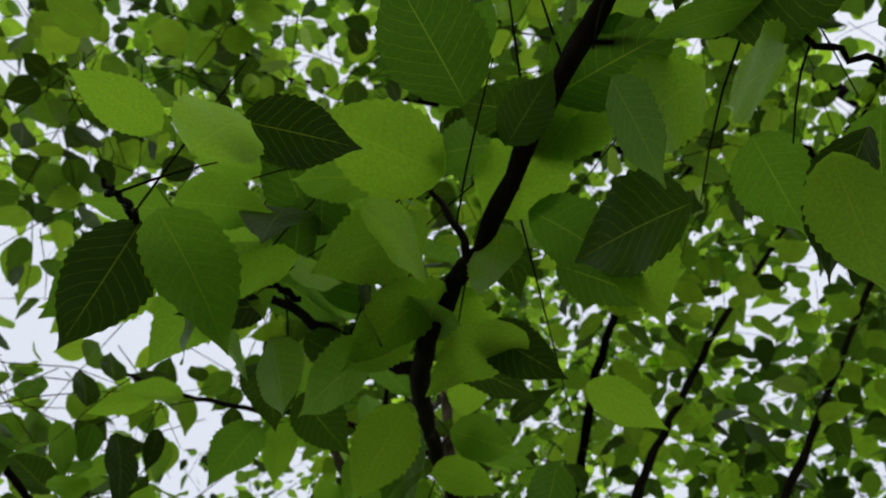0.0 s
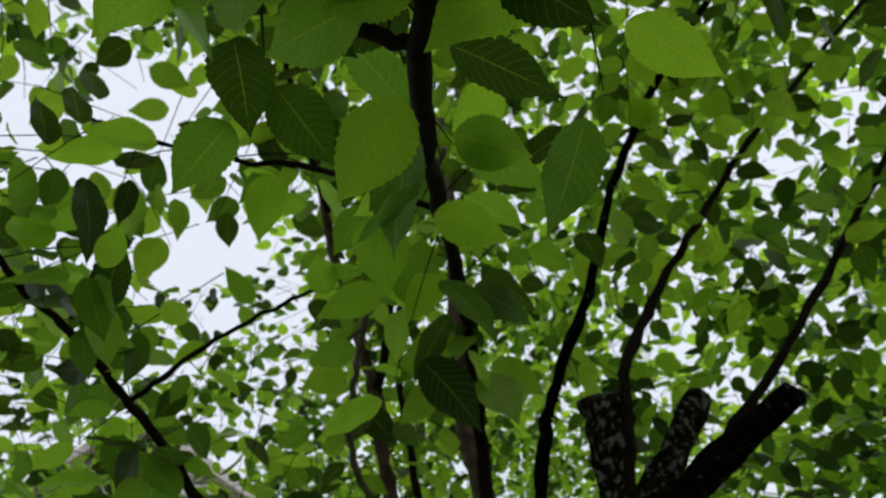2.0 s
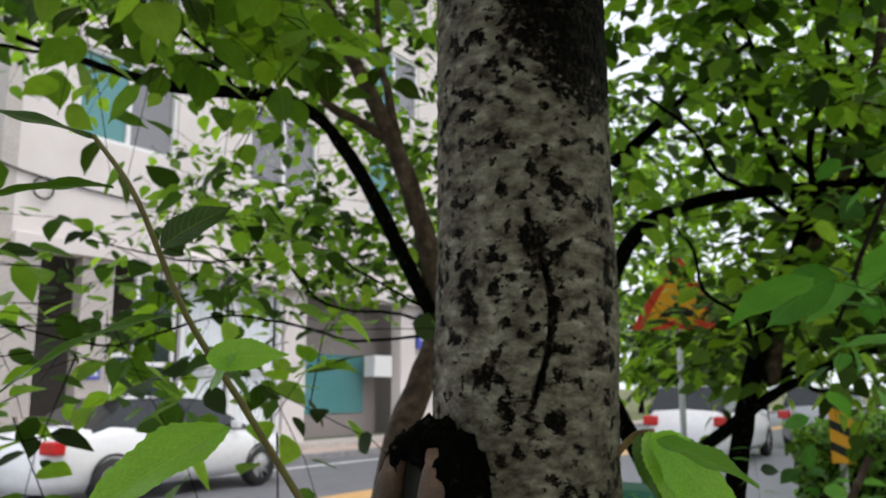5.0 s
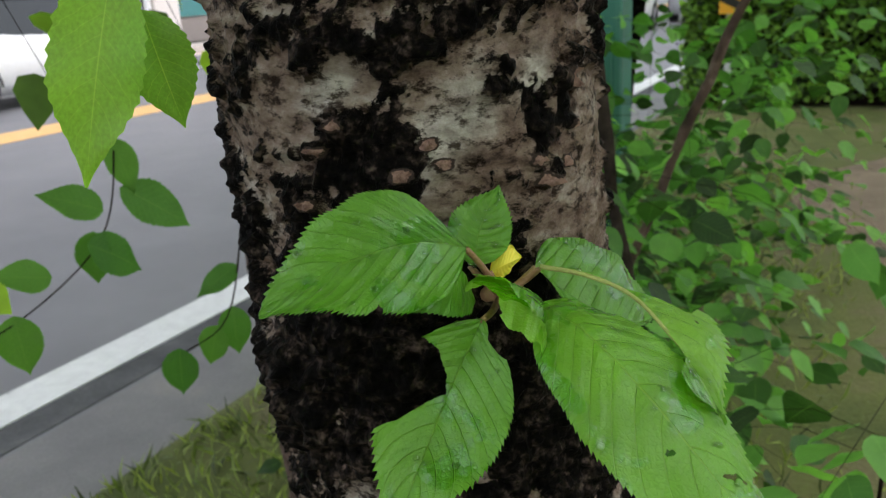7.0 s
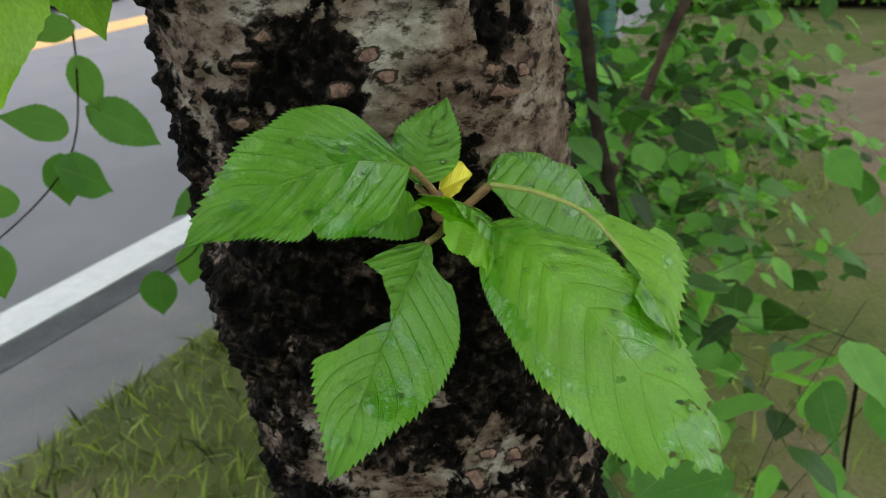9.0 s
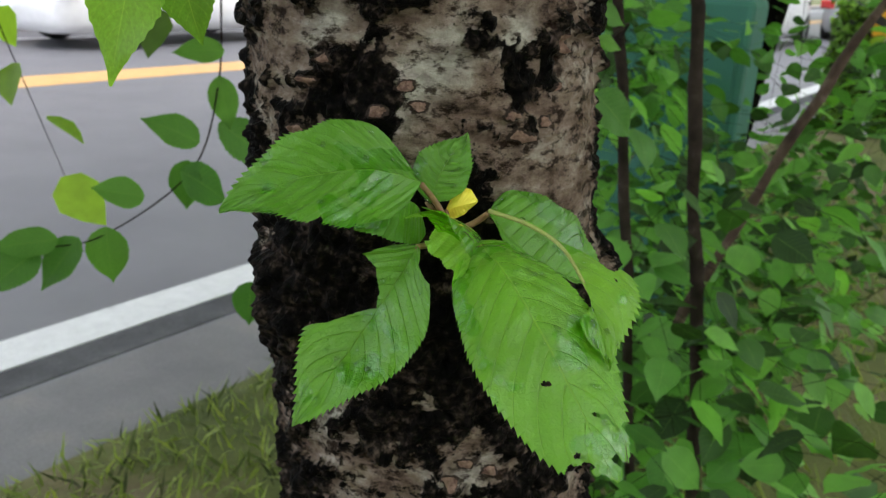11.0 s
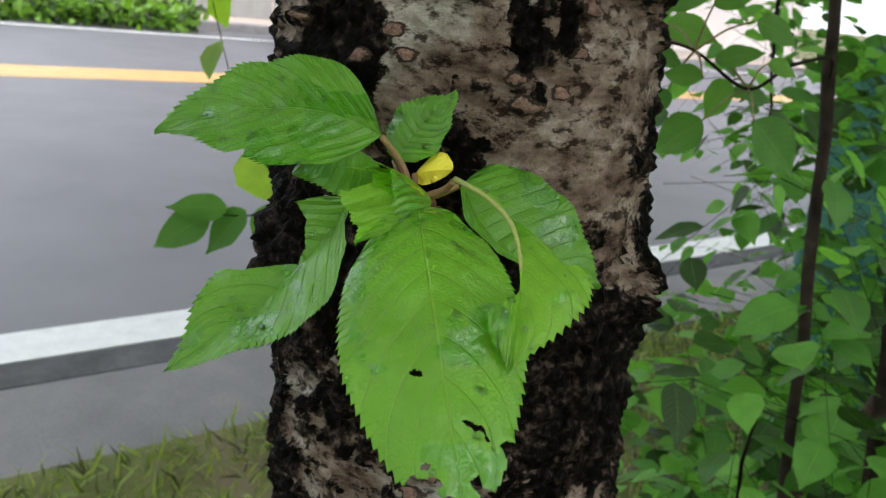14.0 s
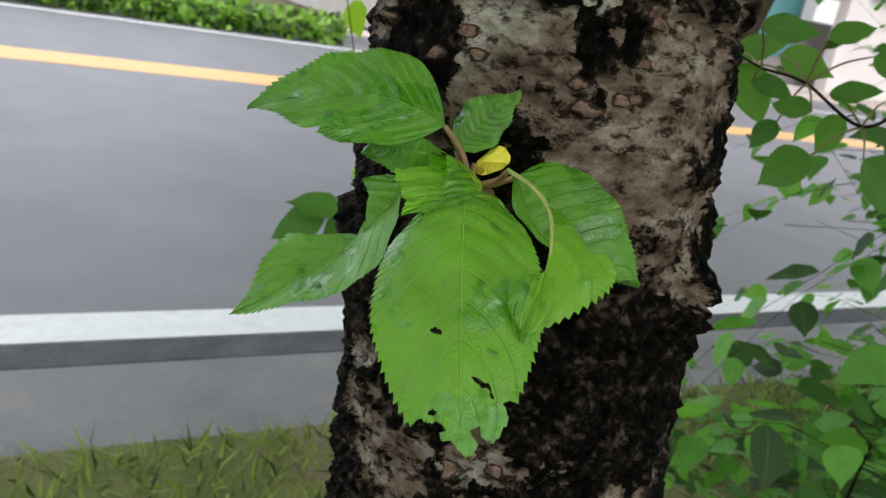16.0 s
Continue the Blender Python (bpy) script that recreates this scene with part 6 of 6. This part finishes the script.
    quad_box("shop_wall", 19.6, y + 0.02, 0.28, 25, y + 0.3, 3.98, FACADE, ob)


building()


# ---- vehicles ----
def car(name, x, y, turn, paint, label, length=4.75, width=1.82, height=1.45, tall=False):
    ob = thing(name, x, y, 0.0, turn, label=label, category="car")
    st = np.array([0, 0.02, 0.06, 0.14, 0.2, 0.26, 0.36, 0.48, 0.6, 0.68, 0.75, 0.85, 0.94, 0.985, 1.0])
    deck = np.array([0.55, 0.92, 1.0, 1.03, 1.06, 1.04, 1.0, 0.98, 0.97, 0.96, 0.94, 0.88, 0.78, 0.66, 0.45]) * height / 1.45
    if tall:
        deck[1:6] = 1.0 * height / 1.45
    half = np.array([0.70, 0.84, 0.93, 0.98, 1.0, 1.0, 1.0, 1.0, 1.0, 1.0, 1.0, 0.98, 0.92, 0.82, 0.66]) * width / 2
    verts = []
    for s, d, h in zip(st, deck, half):
        lx = (s - 0.5) * length
        ring = [(-h * 0.86, 0.22), (-h * 0.98, 0.36), (-h, 0.6), (-h * 0.96, d - 0.10), (-h * 0.86, d - 0.01), (0, d + 0.03), (h * 0.86, d - 0.01), (h * 0.96, d - 0.10), (h, 0.6), (h * 0.98, 0.36), (h * 0.86, 0.22)]
        verts += [(lx, a, b) for a, b in ring]
    k = 11
    faces = [(i * k + j, (i + 1) * k + j, (i + 1) * k + j + 1, i * k + j + 1) for i in range(len(st) - 1) for j in range(k - 1)]
    faces += [tuple(range(k)), tuple(range((len(st) - 1) * k, len(st) * k))[::-1]]
    faces += [(i * k, i * k + k - 1, (i + 1) * k + k - 1, (i + 1) * k) for i in range(len(st) - 1)]
    body = piece("body", mesh_of("body", np.array(verts), faces, paint), ob)
    # glasshouse: dark glass with a painted roof
    a0, a1, a2, a3 = (0.03, 0.09, 0.60, 0.78) if tall else (0.13, 0.28, 0.58, 0.76)
    gv, rows = [], [(a0, deck[3] - 0.03, 0.88), (a1, height - 0.03, 0.68), ((a1 + a2) / 2, height, 0.70), (a2, height - 0.04, 0.68), (a3, deck[10] - 0.02, 0.86)]
    for s, z, h in rows:
        lx, hh = (s - 0.5) * length, h * width / 2
        gv += [(lx, -hh if z < height - 0.2 else -hh, z), (lx, hh, z)]
    low = 0.93 * height / 1.45
    base = [((a0 - 0.5) * length, -0.9 * width / 2, low), ((a0 - 0.5) * length, 0.9 * width / 2, low), ((a3 - 0.5) * length, -0.9 * width / 2, low), ((a3 - 0.5) * length, 0.9 * width / 2, low)]
    bm = bmesh.new()
    vs = [bm.verts.new(v) for v in gv + base]
    for q in ((0, 1, 3, 2), (2, 3, 5, 4), (4, 5, 7, 6), (6, 7, 9, 8)):
        bm.faces.new([vs[i] for i in q])
    for o, (p, q) in ((0, (10, 12)), (1, (11, 13))):
        bm.faces.new([vs[i] for i in (p, 0 + o, 2 + o, 4 + o, 6 + o, 8 + o, q)])
    part("window", bm, CAR_GLASS, ob, "dark car glass")
    bm = bmesh.new()
    z = height
    pts = [(a1 - 0.5) * length, ((a1 + a2) / 2 - 0.5) * length, (a2 - 0.5) * length]
    for i, lx in enumerate(pts):
        for hy in (-0.69, -0.4, 0, 0.4, 0.69):
            bm.verts.new((lx, hy * width / 2, z - 0.02 + 0.03 * (1 - hy * hy) - (0.02 if i != 1 else -0.005)))
    bm.verts.ensure_lookup_table()
    for i in range(2):
        for j in range(4):
            bm.faces.new([bm.verts[i * 5 + j], bm.verts[(i + 1) * 5 + j], bm.verts[(i + 1) * 5 + j + 1], bm.verts[i * 5 + j + 1]])
    part("roof", bm, paint, ob, "", True)
    for sx in (0.195, 0.80):
        for sy in (-1, 1):
            lx, ly, r = (sx - 0.5) * length, sy * (width / 2 - 0.10), 0.33
            bm = bmesh.new()
            prof = [(0.20, -0.1), (0.31, -0.1), (r, -0.06), (r, 0.06), (0.31, 0.1), (0.20, 0.1)]
            seg = 28
            for q in range(seg):
                a = 2 * math.pi * q / seg
                for rr, w in prof:
                    bm.verts.new((lx + rr * math.cos(a), ly + w, r + rr * math.sin(a)))
            bm.verts.ensure_lookup_table()
            for q in range(seg):
                for e in range(len(prof) - 1):
                    bm.faces.new([bm.verts[q * 6 + e], bm.verts[q * 6 + e + 1], bm.verts[(q + 1) % seg * 6 + e + 1], bm.verts[(q + 1) % seg * 6 + e]])
            wheel = part("wheel", bm, RUBBER, ob, "black tyre", True)
            bm = bmesh.new()
            for q in range(10):
                bmesh.ops.create_cube(bm, size=1, matrix=Matrix.Translation((lx, ly + sy * 0.06, r)) @ Matrix.Rotation(2 * math.pi * q / 10, 4, "Y") @ Matrix.Translation((0.12, 0, 0)) @ Matrix.Diagonal((0.22, 0.03, 0.035, 1)))
            bmesh.ops.create_cone(bm, cap_ends=True, segments=20, radius1=0.06, radius2=0.05, depth=0.06, matrix=Matrix.Translation((lx, ly + sy * 0.06, r)) @ Matrix.Rotation(math.pi / 2, 4, "X"))
            part("rim", bm, ALLOY, wheel, "spoked alloy rim")
            # dark wheel arch over the tyre
            bm = bmesh.new()
            for q in range(15):
                a = math.pi * q / 14
                for rr in (0.335, 0.375):
                    bm.verts.new((lx + rr * math.cos(a), sy * (width / 2 + 0.004), r + rr * math.sin(a)))
            bm.verts.ensure_lookup_table()
            for q in range(14):
                bm.faces.new([bm.verts[q * 2], bm.verts[q * 2 + 1], bm.verts[q * 2 + 3], bm.verts[q * 2 + 2]])
            part("wheel_arch", bm, BLACK, ob)
    for sy in (-1, 1):
        quad_box("tail_light", -length / 2 + 0.01, sy * width * 0.40 - 0.16, 0.72 * height / 1.45, -length / 2 + 0.2, sy * width * 0.40 + 0.16, 0.9 * height / 1.45, LAMP_RED, ob, "red tail lamp", 0.03)
        quad_box("mirror", 0.16 * length, sy * width * 0.5 - (0.02 if sy < 0 else -0.02) - 0.08, 0.95, 0.16 * length + 0.1, sy * width * 0.5 + 0.08, 1.08, paint, ob, "", 0.03)
        quad_box("door_handle", -0.05 * length, sy * width * 0.5 - 0.012, 0.80, -0.05 * length + 0.2, sy * width * 0.5 + 0.012, 0.83, paint, ob, "", 0.004)
    return ob


car("parked_car", 8.0, 11.0, 3, CAR_WHITE, "white saloon car parked across the road")
car("parked_car", 19.2, 5.6, 2, CAR_WHITE, "white estate car parked at the roadside", 4.6, 1.85, 1.62, True)
car("parked_car", 25.5, 4.2, 0, CAR_GREY, "grey car parked farther along the road", 4.6, 1.85, 1.6, True)
car("parked_car", 27.5, 2.2, 0, CAR_WHITE, "white car parked farther along the road", 4.6, 1.85, 1.6, True)


# ---- signs ----
def triangle(bm, cx, y0, z0, side, x0, x1):
    """A flat triangle facing -x."""
    h = side * 0.866
    pts = [(y0 - side / 2, z0), (y0 + side / 2, z0), (y0, z0 + h)]
    a = [bm.verts.new((x0, p, q)) for p, q in pts]
    b = [bm.verts.new((x1, p, q)) for p, q in pts]
    bm.faces.new(a)
    bm.faces.new(b[::-1])
    for i in range(3):
        bm.faces.new((a[i], b[i], b[(i + 1) % 3], a[(i + 1) % 3]))


def warning_sign():
    ob = thing("warning_sign", 7.62, 2.44, 0, 17, label="triangular red and yellow warning sign on a grey pole", category="road sign")
    bm = bmesh.new()
    bmesh.ops.create_cone(bm, cap_ends=True, segments=16, radius1=0.03, radius2=0.03, depth=3.0, matrix=Matrix.Translation((0.05, 0, 1.5)))
    part("pole", bm, GALVANISED, ob, "galvanised steel pole", True)
    bm = bmesh.new()
    triangle(bm, 0, 0, 2.16, 0.92, 0.0, 0.012)
    board = part("board", bm, SIGN_RED, ob, "red bordered triangle")
    bm = bmesh.new()
    triangle(bm, 0, 0, 2.245, 0.63, -0.006, 0.0)
    part("panel", bm, SIGN_YELLOW, board, "yellow panel")
    bm = bmesh.new()
    v = [bm.verts.new((-0.010, a, b)) for a, b in [(0.2, 2.28)] + [(0.17 * math.cos(t), 2.29 + 0.09 * math.sin(t)) for t in np.linspace(0.15, math.pi - 0.15, 12)] + [(-0.2, 2.28)]]
    bm.faces.new(v)
    part("symbol", bm, BLACK, board, "black hump symbol")


warning_sign()
mark = thing("hazard_post", 8.05, 1.1, 0, 10, label="yellow and black striped hazard post", category="post")
quad_box("board", -0.02, -0.1, 0.9, 0.02, 0.1, 1.5, SIGN_YELLOW, mark)
for k in range(3):
    bm = bmesh.new()
    v = [bm.verts.new(p) for p in ((-0.024, -0.1, 0.92 + 0.2 * k), (-0.024, 0.1, 1.02 + 0.2 * k), (-0.024, 0.1, 1.1 + 0.2 * k), (-0.024, -0.1, 1.0 + 0.2 * k))]
    bm.faces.new(v)
    part("stripe", bm, BLACK, mark)
quad_box("post", 0.02, -0.03, 0, 0.06, 0.03, 1.4, GALVANISED, mark)
tealbox = thing("utility_cabinet", 2.35, 0.78, 0, 8, label="teal painted utility cabinet at the roadside", category="cabinet")
quad_box("body", -0.14, -0.23, 0, 0.14, 0.23, 1.24, TEAL_PAINT, tealbox, "", 0.02)
quad_box("door", -0.15, -0.2, 0.1, -0.14, 0.2, 1.15, TEAL_PAINT, tealbox, "", 0.002)


# ---- water drops on the sprout ----
def drops():
    rng = np.random.default_rng(80)
    for leaf in [o for o in sprout.children if o.name.split(".")[0] == "leaf"][:7]:
        me = leaf.data
        if len(me.polygons) < 500 or "yellow" in leaf.get("label", ""):
            continue
        bm = bmesh.new()
        for k in rng.integers(0, len(me.polygons), 60):
            p = me.polygons[int(k)]
            nrm = p.normal if p.normal.dot(Vector((-0.6, -0.6, 0.6))) > 0 else -p.normal
            r = float(0.00022 + 0.0008 * rng.random() ** 3)
            turn = nrm.to_track_quat("Z", "Y").to_matrix().to_4x4()
            bmesh.ops.create_icosphere(bm, subdivisions=2, radius=1, matrix=Matrix.Translation(p.center) @ turn @ Matrix.Diagonal((r * rng.uniform(0.8, 1.5), r, r * 0.4, 1)))
        part("water_film", bm, WATER, leaf, "clear rain drops", True)["kind"] = "stuff"


drops()
